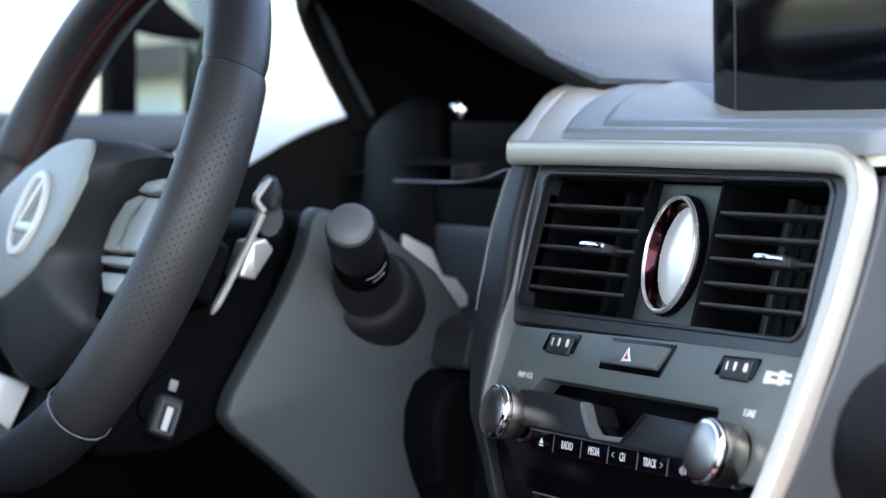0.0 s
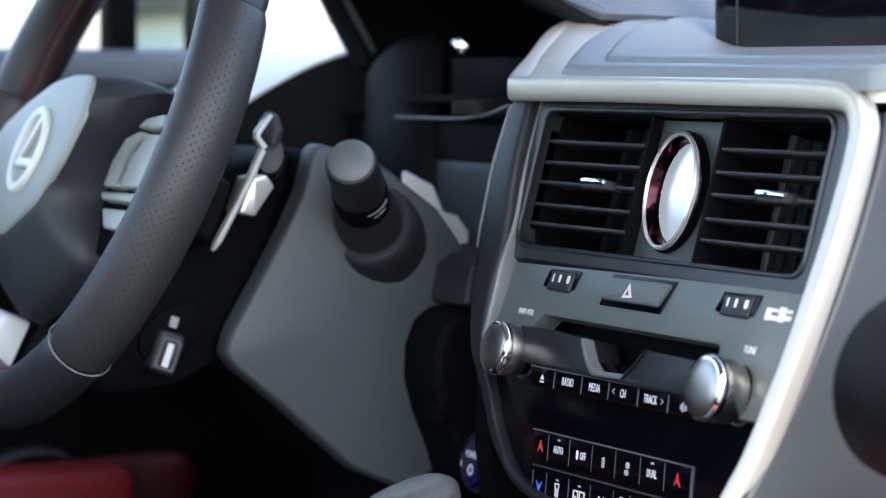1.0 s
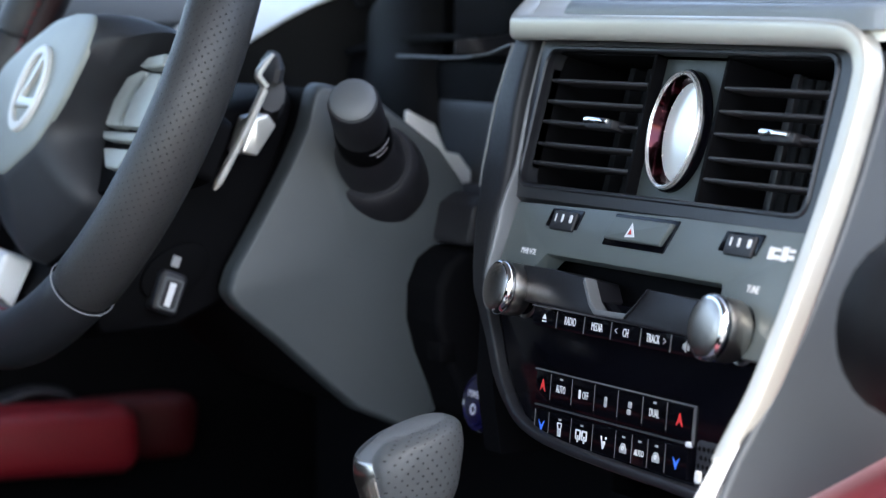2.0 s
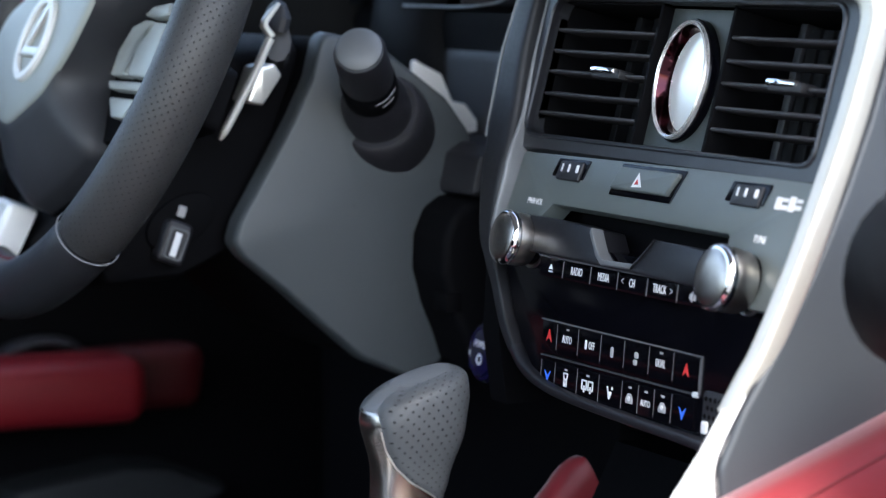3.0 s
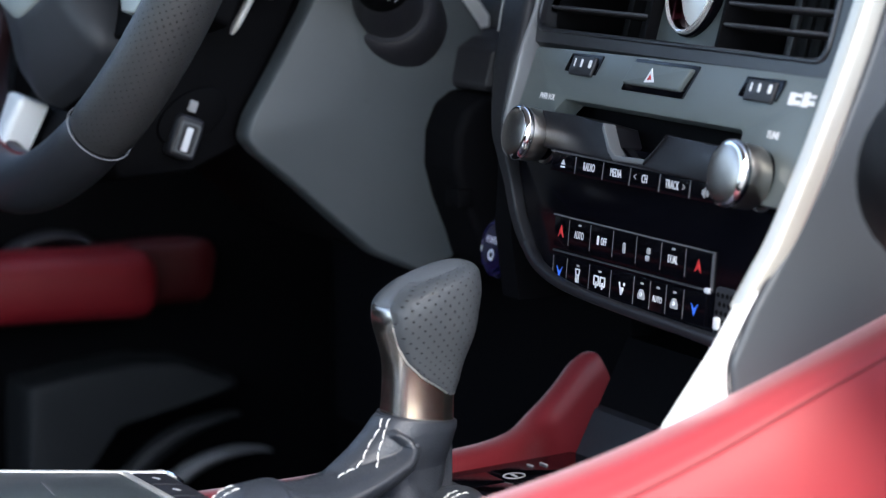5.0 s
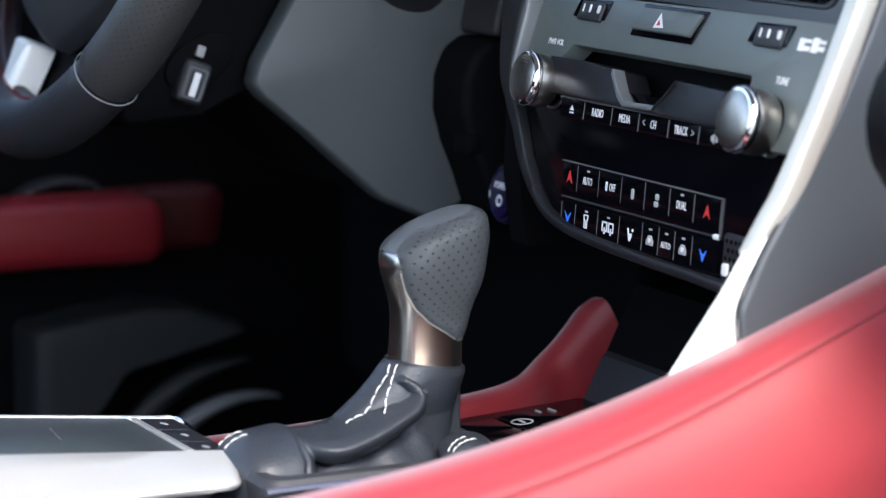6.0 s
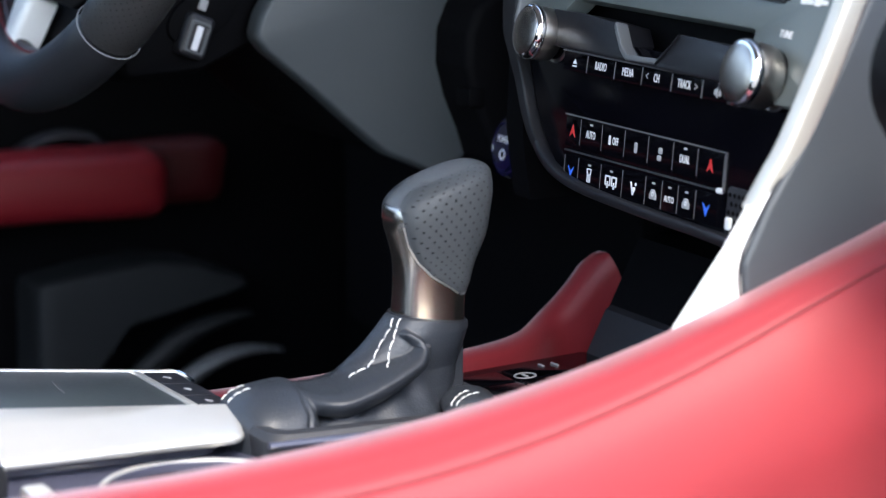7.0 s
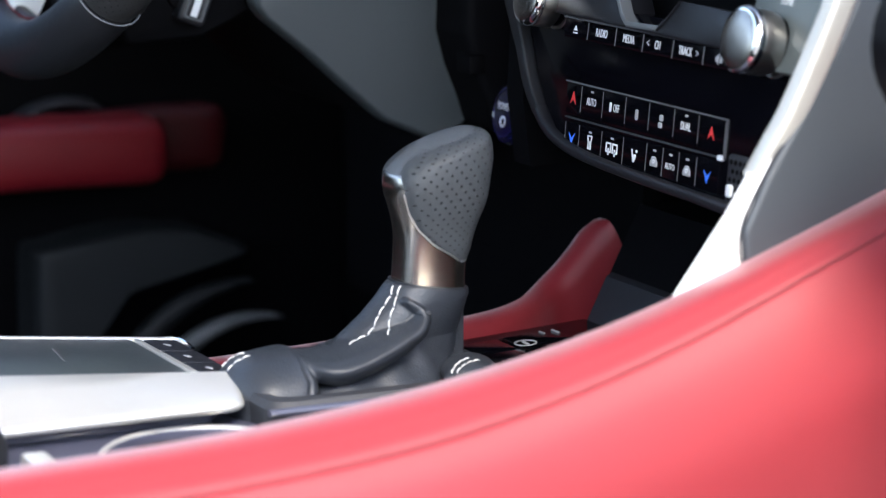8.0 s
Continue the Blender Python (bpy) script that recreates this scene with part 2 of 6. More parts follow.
def prism(outline, w0, w1, fn=plain, bev=0.0008, seg=2, bm=None):
    """An outline in (u, v) thickened from w0 to w1, its front edge rounded by inset rings."""
    b = bmesh.new()
    n = len(outline)
    area = sum(outline[i][0] * outline[(i + 1) % n][1] - outline[(i + 1) % n][0] * outline[i][1] for i in range(n))
    pts = [Vector(p) for p in (outline if area > 0 else outline[::-1])]
    normals = []
    for i in range(n):
        d = (pts[(i + 1) % n] - pts[i - 1])
        d = d.normalized() if d.length > 1e-9 else Vector((1, 0))
        normals.append(Vector((-d.y, d.x)))
    rings = [(w0, 0.0)]
    for j in range(seg + 1):
        a = j / seg * math.pi / 2
        rings.append((w1 - bev * (1 - math.sin(a)), bev * (1 - math.cos(a))))
    verts = [[b.verts.new((*(pts[i] + normals[i] * inset), w)) for i in range(n)] for w, inset in rings]
    for r0, r1 in zip(verts, verts[1:]):
        for i in range(n):
            b.faces.new((r0[i], r0[(i + 1) % n], r1[(i + 1) % n], r1[i]))
    b.faces.new(verts[0][::-1])
    b.faces.new(verts[-1])
    b.normal_update()
    bmesh.ops.triangulate(b, faces=[f for f in b.faces if len(f.verts) > 4])
    remap(b, fn)
    return join(bm, b)


def pillow(outline, w0, w1, inset, fn=plain, rise=0.0, steps=6, roll=0.045):
    """An outline from w0 to w1 whose front edge rolls in by inset (a share of its size) and whose face domes up by rise."""
    n = len(outline)
    c = Vector((sum(p[0] for p in outline) / n, sum(p[1] for p in outline) / n))
    depth = abs(w1 - w0)
    sgn = 1 if w1 > w0 else -1
    rings = [[Vector((*p, w0)) for p in outline]]
    roll = min(0.6 * depth, roll)
    for k in range(steps + 1):
        an = k / steps * math.pi / 2
        s = 1 - inset * (1 - math.cos(an))
        rings.append([Vector((*(c + (Vector(p) - c) * s), w1 - sgn * roll * (1 - math.sin(an)))) for p in outline])
    for k in range(1, steps + 1):
        s = (1 - inset) * (1 - k / (steps + 0.02))
        rings.append([Vector((*(c + (Vector(p) - c) * s), w1 + sgn * rise * (1 - (1 - k / steps) ** 2))) for p in outline])
    b = loft(rings)
    return remap(b, fn)


def ring_plate(outer, inner, w0, w1, fn=plain, bev=0.001):
    """A frame: the band between two outlines with the same number of points, with rounded front edges."""
    b = bmesh.new()
    n = len(outer)
    rows = []
    for k, (t, w) in enumerate(((0, w0), (0, w1 - bev), (bev, w1), (-bev, w1), (0, w1 - bev), (0, w0))):
        row = []
        for o, i in zip(outer, inner):
            o, i = Vector(o), Vector(i)
            d = (i - o).normalized()
            p = (o + d * t) if k < 3 else (i + d * t)
            row.append(b.verts.new((*p, w)))
        rows.append(row)
    for r0, r1 in zip(rows, rows[1:] + rows[:1]):
        for j in range(n):
            b.faces.new((r0[j], r0[(j + 1) % n], r1[(j + 1) % n], r1[j]))
    return remap(b, fn)


def loft(rings, caps=True, closed=True, bm=None):
    b = bmesh.new()
    vs = [[b.verts.new(p) for p in r] for r in rings]
    n = len(vs[0])
    for r0, r1 in zip(vs, vs[1:]):
        for i in range(n if closed else n - 1):
            b.faces.new((r0[i], r0[(i + 1) % n], r1[(i + 1) % n], r1[i]))
    if caps and closed:
        b.faces.new(vs[0][::-1])
        b.faces.new(vs[-1])
        b.normal_update()
        bmesh.ops.triangulate(b, faces=[f for f in b.faces if len(f.verts) > 4])
    return join(bm, b)


def curve(points, n=8, closed=False):
    """A smooth curve through the points (Catmull-Rom)."""
    p = [Vector(q) for q in points]
    k = len(p)
    out = []
    for i in range(k if closed else k - 1):
        a, b, c, d = ((p[(i + j) % k] for j in (-1, 0, 1, 2)) if closed else (p[max(0, i - 1)], p[i], p[i + 1], p[min(k - 1, i + 2)]))
        for j in range(n):
            t = j / n
            out.append(0.5 * (2 * b + (c - a) * t + (2 * a - 5 * b + 4 * c - d) * t * t + (3 * b - a - 3 * c + d) * t ** 3))
    if not closed:
        out.append(p[-1])
    return out


def sweep(path, size, side=(1, 0, 0), seg=16, power=2.0, closed=False, bm=None, caps=True):
    """A tube along path. size: (half width along side, half depth), or one such pair per path point. power: 2 round, 5 boxy."""
    rings = []
    k = len(path)
    for i, p in enumerate(path):
        a, b = (path[i - 1], path[(i + 1) % k]) if closed else (path[max(0, i - 1)], path[min(k - 1, i + 1)])
        t = (Vector(b) - Vector(a)).normalized()
        s = Vector(side(i / (k - 1)) if callable(side) else side)
        s = (s - t * s.dot(t)).normalized()
        d = t.cross(s)
        h = size[i] if isinstance(size, list) else size
        ring = []
        for j in range(seg):
            an = 2 * math.pi * j / seg
            c, q = math.cos(an), math.sin(an)
            ring.append(Vector(p) + s * h[0] * math.copysign(abs(c) ** (2 / power), c) + d * h[1] * math.copysign(abs(q) ** (2 / power), q))
        rings.append(ring)
    if closed:
        rings.append(rings[0])
        b = loft(rings, caps=False)
        bmesh.ops.remove_doubles(b, verts=b.verts, dist=1e-7)
        return join(bm, b)
    return loft(rings, caps=caps, bm=bm)


def lathe(profile, fn, seg=40, bm=None, ex=1.0, ey=1.0, hollow=False):
    """profile: (radius, w) from one end to the other, turned about w; hollow closes the profile to a ring."""
    if hollow:
        profile = list(profile) + [profile[0]]
    rings = [[fn(r * ex * math.cos(2 * math.pi * j / seg), r * ey * math.sin(2 * math.pi * j / seg), w) for j in range(seg)] for r, w in profile]
    b = loft(rings, caps=not hollow)
    if hollow:
        bmesh.ops.remove_doubles(b, verts=b.verts, dist=1e-7)
    return join(bm, b)


def sheet(fn, nu, nv, thick):
    """A curved sheet fn(u, v) for u, v in 0..1, given thickness."""
    b = bmesh.new()
    g = [[b.verts.new(fn(i / nu, j / nv)) for j in range(nv + 1)] for i in range(nu + 1)]
    for i in range(nu):
        for j in range(nv):
            b.faces.new((g[i][j], g[i + 1][j], g[i + 1][j + 1], g[i][j + 1]))
    bmesh.ops.recalc_face_normals(b, faces=b.faces)
    bmesh.ops.solidify(b, geom=b.faces[:], thickness=thick)
    return b


def between(c0, c1):
    """A sheet function ruled between two curves with the same number of points."""
    def fn(u, v):
        x = v * (len(c0) - 1)
        i = min(int(x), len(c0) - 2)
        f = x - i
        a = Vector(c0[i]).lerp(Vector(c0[i + 1]), f)
        b = Vector(c1[i]).lerp(Vector(c1[i + 1]), f)
        return a.lerp(b, u)
    return fn


def letters(text, size, fn, mat, parent, name="lettering", narrow=0.8):
    """Raised print in the built-in font, centred on the frame's origin."""
    cu = bpy.data.curves.new("tmp_text", 'FONT')
    cu.body, cu.size, cu.extrude, cu.resolution_u = text, size, 0.0001, 2
    cu.align_x, cu.align_y = 'CENTER', 'CENTER'
    ob = new("tmp_text", cu)
    me = bpy.data.meshes.new_from_object(ob)
    b = bmesh.new()
    b.from_mesh(me)
    bpy.data.objects.remove(ob)
    bpy.data.curves.remove(cu)
    bpy.data.meshes.remove(me)
    for vert in b.verts:
        vert.co = fn(vert.co.x * narrow, vert.co.y, vert.co.z)
    return part(name, b, mat, parent)


def shifted(fn, u, v, w=0.0):
    return lambda a, b, c: fn(a + u, b + v, c + w)


def stitches(path, length, gap, width, side, mat, parent, name="stitching", lift=0.0006, skew=0.0):
    """A row of single thread stitches along a path, joined into one part."""
    b = None
    pts = [Vector(p) for p in path]
    dist = [0.0]
    for a, c in zip(pts, pts[1:]):
        dist.append(dist[-1] + (c - a).length)

    def at(s):
        for i in range(len(pts) - 1):
            if s <= dist[i + 1]:
                return pts[i].lerp(pts[i + 1], (s - dist[i]) / max(1e-9, dist[i + 1] - dist[i]))
        return pts[-1]
    s = 0.0
    sd = Vector(side)
    while s + length < dist[-1]:
        p0, p1 = at(s), at(s + length)
        mid = (p0 + p1) / 2 + sd * lift
        b = sweep([p0 - sd * 0.0003, p0.lerp(mid, 0.5) + sd * lift * 0.5, mid, p1.lerp(mid, 0.5) + sd * lift * 0.5, p1 - sd * 0.0003], (width, width), side=(0.3, 0.2, 0.9), seg=6, bm=b)
        s += length + gap
    if b is not None:
        return part(name, b, mat, parent, sharp=2.0)


# ---------------------------------------------------------------- car shell and outdoors
def build_shell():
    g = box((-60, -60, -0.3), (60, 60, 0.0), 0)
    tagged(part("ground", g, CONCRETE), "grey concrete ground outside the parked car", "ground", kind="structure")
    fl = box((-0.80, -1.7, 0.38), (0.80, 0.62, 0.42), 0.005)
    tagged(part("floor", fl, CARPET), "black carpeted car floor", "floor", kind="structure")
    # roof with the windscreen opening in front
    # Unseen; cut short on the passenger side so the sun reaches the console.
    rf = sheet(lambda u, v: Vector((-0.66 + 1.13 * u, -1.75 + 1.85 * v, 1.53 + 0.09 * math.sin(math.pi * min(1, max(0, 0.15 + 0.8 * v))) - 0.10 * (2 * u - 1) ** 4)), 12, 12, 0.03)
    tagged(part("ceiling", rf, ROOF), "unseen grey headlining under the roof, cut short to admit sun", "ceiling", kind="structure")
    rear = sheet(lambda u, v: Vector((-0.80 + 1.60 * u, -1.78 + 0.05 * v, 0.38 + 0.70 * v)), 4, 6, 0.05)
    tagged(part("wall_rear", rear, CARPET), "dark rear wall behind the seats", "wall", kind="structure")
    fire = box((-0.80, 0.60, 0.40), (0.80, 0.66, 1.05), 0.01)
    tagged(part("wall_front", fire, DEEP), "black firewall below the windscreen", "wall", kind="structure")
    bonnet = sheet(lambda u, v: Vector((-0.85 + 1.7 * u, 0.66 + 1.0 * v, 1.04 - 0.12 * v * v - 0.05 * (2 * u - 1) ** 4)), 8, 6, 0.02)
    tagged(part("bonnet", bonnet, PAINT), "grey painted bonnet ahead of the windscreen", "bonnet", kind="structure")
    for sx in (-1, 1):
        pil = sweep([Vector((sx * 0.76, 0.62, 1.06)), Vector((sx * 0.70, 0.32, 1.32)), Vector((sx * 0.62, 0.08, 1.52))], (0.035, 0.03), seg=12)
        tagged(part("pillar_%s" % ("driver" if sx < 0 else "passenger"), pil, BLACK_SOFT), "black windscreen pillar", "pillar", kind="structure")
    side = box((0.72, -1.0, 0.36), (0.82, 0.6, 0.46), 0.02)
    tagged(part("wall_passenger", side, DEEP), "dark door sill of the car body", "wall", kind="structure")
    # Unseen side walls, added to keep rear light off cabin and lever knob.
    for sx, y1 in ((-1, -0.62), (1, -1.0)):
        side = sheet(lambda u, v: Vector((sx * 0.80, -1.78 + (y1 + 1.78) * u, 0.36 + 0.74 * v)), 4, 8, 0.03)
        tagged(part("wall_rear_driver" if sx < 0 else "wall_rear_passenger", side, CARPET), "unseen dark rear side wall added to block light", "wall", kind="structure")


def build_outdoors():
    rng = random.Random(5)
    b = bmesh.new()
    verts, faces = [], []
    for i in range(2600):
        a = radians(rng.uniform(60, 150))
        d = rng.uniform(38, 50)
        x, y = -d * math.sin(a), d * math.cos(a)
        z = rng.uniform(0, 1) ** 1.3 * (2.0 + 0.7 * math.sin(a * 9) + 0.4 * math.sin(a * 23))
        s = rng.uniform(0.12, 0.4)
        u = Vector((rng.uniform(-1, 1), rng.uniform(-1, 1), rng.uniform(-1, 1))).normalized() * s
        w = Vector((rng.uniform(-1, 1), rng.uniform(-1, 1), rng.uniform(-1, 1))).normalized() * s
        c = Vector((x, y, max(0.1, z)))
        k = len(verts)
        verts += [c - u, c + w * 0.5, c + u, c - w * 0.5]
        faces.append((k, k + 1, k + 2, k + 3))
    me = bpy.data.meshes.new("far_hedge")
    me.from_pydata([tuple(v) for v in verts], [], faces)
    me.materials.append(FOLIAGE)
    b.free()
    tagged(new("far_hedge", me), "pale green hedge in the far distance", "hedge", kind="stuff")


# ---------------------------------------------------------------- driver's door
def build_door():
    d = thing("driver_door", (-0.78, -0.2, 0.45), "black and red trimmed driver's door, closed, with its window", "car door")
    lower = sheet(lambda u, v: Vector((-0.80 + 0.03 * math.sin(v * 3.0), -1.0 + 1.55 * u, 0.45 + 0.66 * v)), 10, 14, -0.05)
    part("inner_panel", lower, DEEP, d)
    sill = sweep(curve([(-0.775, -1.0, 1.105), (-0.775, 0.1, 1.105), (-0.775, 0.55, 1.095)], 6), (0.028, 0.016), side=(1, 0, 0), seg=14, power=3)
    part("window_ledge", sill, DASH, d, "blue-grey window ledge")
    arm = sweep(curve([(-0.70, -0.75, 0.794), (-0.70, -0.25, 0.795), (-0.70, -0.10, 0.7965), (-0.703, -0.030, 0.7950), (-0.708, -0.006, 0.7945)], 8), [(0.035, 0.0255)] * 28 + [(0.033, 0.024), (0.030, 0.022), (0.026, 0.020), (0.022, 0.018), (0.016, 0.014)], side=(1, 0, 0), seg=24, power=3.4)
    part("armrest", arm, RED_DOOR, d, "deep red leather armrest")
    # Same armrest, darker towards the front: shade put into the leather's colour.
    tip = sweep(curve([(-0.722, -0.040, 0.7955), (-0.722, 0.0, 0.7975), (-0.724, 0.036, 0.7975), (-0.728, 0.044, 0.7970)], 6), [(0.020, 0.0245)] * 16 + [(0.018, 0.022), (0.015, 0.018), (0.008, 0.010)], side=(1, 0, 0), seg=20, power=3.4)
    part("armrest_end", tip, RED_SHADED, d, "red front of the armrest with shade put into the colour")
    hump = sweep(curve([(-0.735, -0.100, 0.812), (-0.735, -0.085, 0.822), (-0.735, -0.062, 0.827), (-0.735, -0.040, 0.823), (-0.735, -0.028, 0.812)], 6), (0.012, 0.0045), side=(1, 0, 0), seg=12)
    part("pull_handle", hump, BLACK, d, "dark curved pull handle")
    pocket = rounded([(-0.0980, 0.600), (-0.0960, 0.724), (-0.056, 0.731), (-0.010, 0.736), (0.030, 0.732), (0.078, 0.712), (0.060, 0.708), (0.020, 0.7025), (-0.0145, 0.692), (-0.046, 0.677), (-0.078, 0.654), (-0.092, 0.600)], [0.002, 0.008, 0.02, 0.02, 0.02, 0.004, 0.02, 0.03, 0.03, 0.03, 0.03, 0.002], 6)
    part("door_pocket", pillow(pocket, -0.745, -0.70, 0.10, lambda u, v, w: Vector((w, u, v)), 0.002), DOOR_BLACK, d, "dark grey pocket panel")
    # Arcs only: the rings' fade into shade is put into their taper.
    for name, r, t0, t1, half, mat, label in (("speaker_ring", 0.0955, 172, 78, 0.0080, NOTCH, "grey speaker ring, tapered off where it falls into shade"), ("speaker_rim", 0.124, 150, 92, 0.009, DOOR_BLACK, "dark moulded rim")):
        arc = [Vector((-0.715, 0.0806 + r * math.cos(radians(t0 + (t1 - t0) * q / 40)), 0.5627 + r * math.sin(radians(t0 + (t1 - t0) * q / 40)))) for q in range(41)]
        part(name, sweep(arc, [(0.008, 0.0004 + half * (1 - (q / 40) ** 2.5) * min(1, q / 3 + 0.2)) for q in range(41)], side=(1, 0, 0), seg=14), mat, d, label)
    pane = box((-0.80, -1.0, 1.10), (-0.796, 0.35, 1.48), 0)
    g = part("window_pane", pane, GLASS, d)
    g.visible_shadow = False
    post = box((-0.810, 0.018, 1.09), (-0.780, 0.040, 1.46), 0.004)
    part("window_divider", post, DEEP, d)
    part("corner_trim", prism(rounded([(0.036, 1.24), (0.036, 1.186), (0.060, 1.180), (0.092, 1.176), (0.100, 1.182), (0.068, 1.206), (0.050, 1.24)], 0.004, 3), -0.800, -0.788, lambda u, v, w: Vector((w, u, v)), 0.002), DEEP, d, "black corner trim of the window")
    top = sweep(curve([(-0.79, 0.55, 1.10), (-0.76, 0.32, 1.30), (-0.70, 0.05, 1.46), (-0.69, -0.4, 1.50), (-0.69, -1.0, 1.50)], 6), (0.02, 0.025), seg=10)
    part("window_frame", top, BLACK, d)
    m = thing("wing_mirror", (-0.98, 0.12, 1.1), "grey-green wing mirror outside the driver's window", "wing mirror")
    part("shell", pillow(rounded([(-1.035, 1.108), (-0.905, 1.112), (-0.895, 1.190), (-0.925, 1.222), (-1.02, 1.222), (-1.045, 1.19)], 0.02, 5), 0.132, 0.190, 0.25, lambda u, v, w: Vector((u, w, v)), 0.01), PAINT, m, "grey-green shell")
    # Dark green tint stands in for trees reflected in the glass.
    part("mirror_glass", prism(rounded([(-1.030, 1.116), (-0.912, 1.118), (-0.905, 1.180), (-1.035, 1.180)], 0.012, 4), 0.1335, 0.128, lambda u, v, w: Vector((u, w, v)), 0.001), MIRROR_TREES, m)
    part("mirror_foot", box((-0.92, 0.14, 1.09), (-0.80, 0.19, 1.13), 0.01), BLACK, m)


# ---------------------------------------------------------------- dashboard
def build_dashboard():
    d = thing("dashboard", (0, 0.3, 0.6), "blue-grey leather dashboard with black lower panels", "dashboard")
    # main body under the windscreen
    prof = curve([(0.13, 0.80), (0.15, 1.00), (0.17, 1.085), (0.20, 1.125), (0.30, 1.145), (0.45, 1.14), (0.62, 1.06)], 5)
    rings = [[Vector((x, p.x + dy, p.y)) for p in [Vector((q[0], q[1], 0)) for q in prof]] for x, dy in ((-0.165, 0.02), (0.0, 0.02), (0.2, 0.02), (0.5, 0.03), (0.78, 0.06))]
    part("upper_dash", loft(rings, caps=False, closed=False), DASH, d, "blue-grey dash leather")
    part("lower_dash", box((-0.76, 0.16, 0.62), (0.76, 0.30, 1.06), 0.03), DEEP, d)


build_shell()
build_outdoors()
build_door()
build_dashboard()


# ---------------------------------------------------------------- instrument hood and driver's side of the dash
def build_instrument_hood():
    h = thing("instrument_hood", (-0.36, 0.2, 1.08), "blue-grey leather hood over the dark instrument cluster", "instrument hood")
    edge = curve([(-0.20, 0.108, 1.138), (-0.24, 0.088, 1.155), (-0.28, 0.055, 1.186), (-0.34, 0.036, 1.212), (-0.43, 0.036, 1.220), (-0.50, 0.050, 1.203), (-0.52, 0.078, 1.160), (-0.525, 0.105, 1.118)], 6)
    far = curve([(-0.06, 0.42, 1.125), (-0.12, 0.42, 1.160), (-0.20, 0.42, 1.190), (-0.30, 0.42, 1.205), (-0.42, 0.42, 1.205), (-0.50, 0.42, 1.195), (-0.55, 0.42, 1.16), (-0.57, 0.42, 1.11)], 6)
    part("hood_top", sheet(between(edge, far), 10, 42, 0.004), DASH, h)
    part("hood_lip", sweep([p + Vector((0, 0.004, -0.0075)) for p in edge], [(0.002 + 0.005 * min(1.0, i / 9), 0.0025 + 0.0070 * min(1.0, i / 9)) for i in range(len(edge))], side=(0, 1, 0), seg=18), HOOD_EDGE, h, "rounded black hood edge")
    off = [p + Vector((0.0, 0.0030, 0.0032)) for p in edge]
    stitches(off[:26], 0.004, 0.002, 0.0006, (0.3, 0, 1), THREAD_GREY, h)
    inner = [p + Vector((0, 0.004, -0.004)) for p in edge]
    back = [Vector((-0.36 + (p.x + 0.36) * 0.85, 0.235, 1.10 + (p.z - 1.10) * 0.75)) for p in edge]
    part("cave_lining", sheet(between(inner, back), 8, 42, -0.003), DEEP, h, "black lining of the cluster cave")
    part("gauge_backplate", box((-0.77, 0.236, 0.95), (-0.160, 0.25, 1.195), 0.004), DEEP, h)
    part("gauge_glass", box((-0.50, 0.215, 1.05), (-0.22, 0.219, 1.18), 0.002), DEEP, h)
    part("trip_knob", lathe([(0.0035, 0.0), (0.0045, 0.004), (0.004, 0.012), (0.002, 0.014)], lambda a, b, c: Vector((-0.42 + c * 0.6 + a * 0.5, 0.127 + a, 1.121 + b * 1.6)), 16), CHROME, h, "small bright metal stub")
    part("cluster_shelf", sheet(lambda u, v: Vector((-0.19 - 0.33 * u, 0.09 + 0.13 * v, 1.078 + 0.012 * math.sin(3.1 * u) * (1 - v))), 12, 4, 0.004), DEEP, h)
    part("shelf_bowl", sheet(between(curve([(-0.295, 0.060, 1.0865), (-0.29, 0.074, 1.0880), (-0.27, 0.086, 1.0910), (-0.235, 0.094, 1.0985)], 6), curve([(-0.295, 0.060, 1.0785), (-0.29, 0.078, 1.0780), (-0.27, 0.092, 1.0800), (-0.235, 0.104, 1.0880)], 6)), 4, 18, 0.002), SATIN_BLACK, h, "dark bowl edge")
    part("shelf_strip", sweep(curve([(-0.2380, 0.068, 1.0848), (-0.252, 0.069, 1.0822), (-0.269, 0.07, 1.0790), (-0.290, 0.07, 1.0770), (-0.3137, 0.07, 1.0758), (-0.3769, 0.07, 1.0757), (-0.395, 0.07, 1.0757)], 5), (0.0009, 0.0008), side=(0, 1, 0), seg=8), NOTCH, h, "thin grey strip")


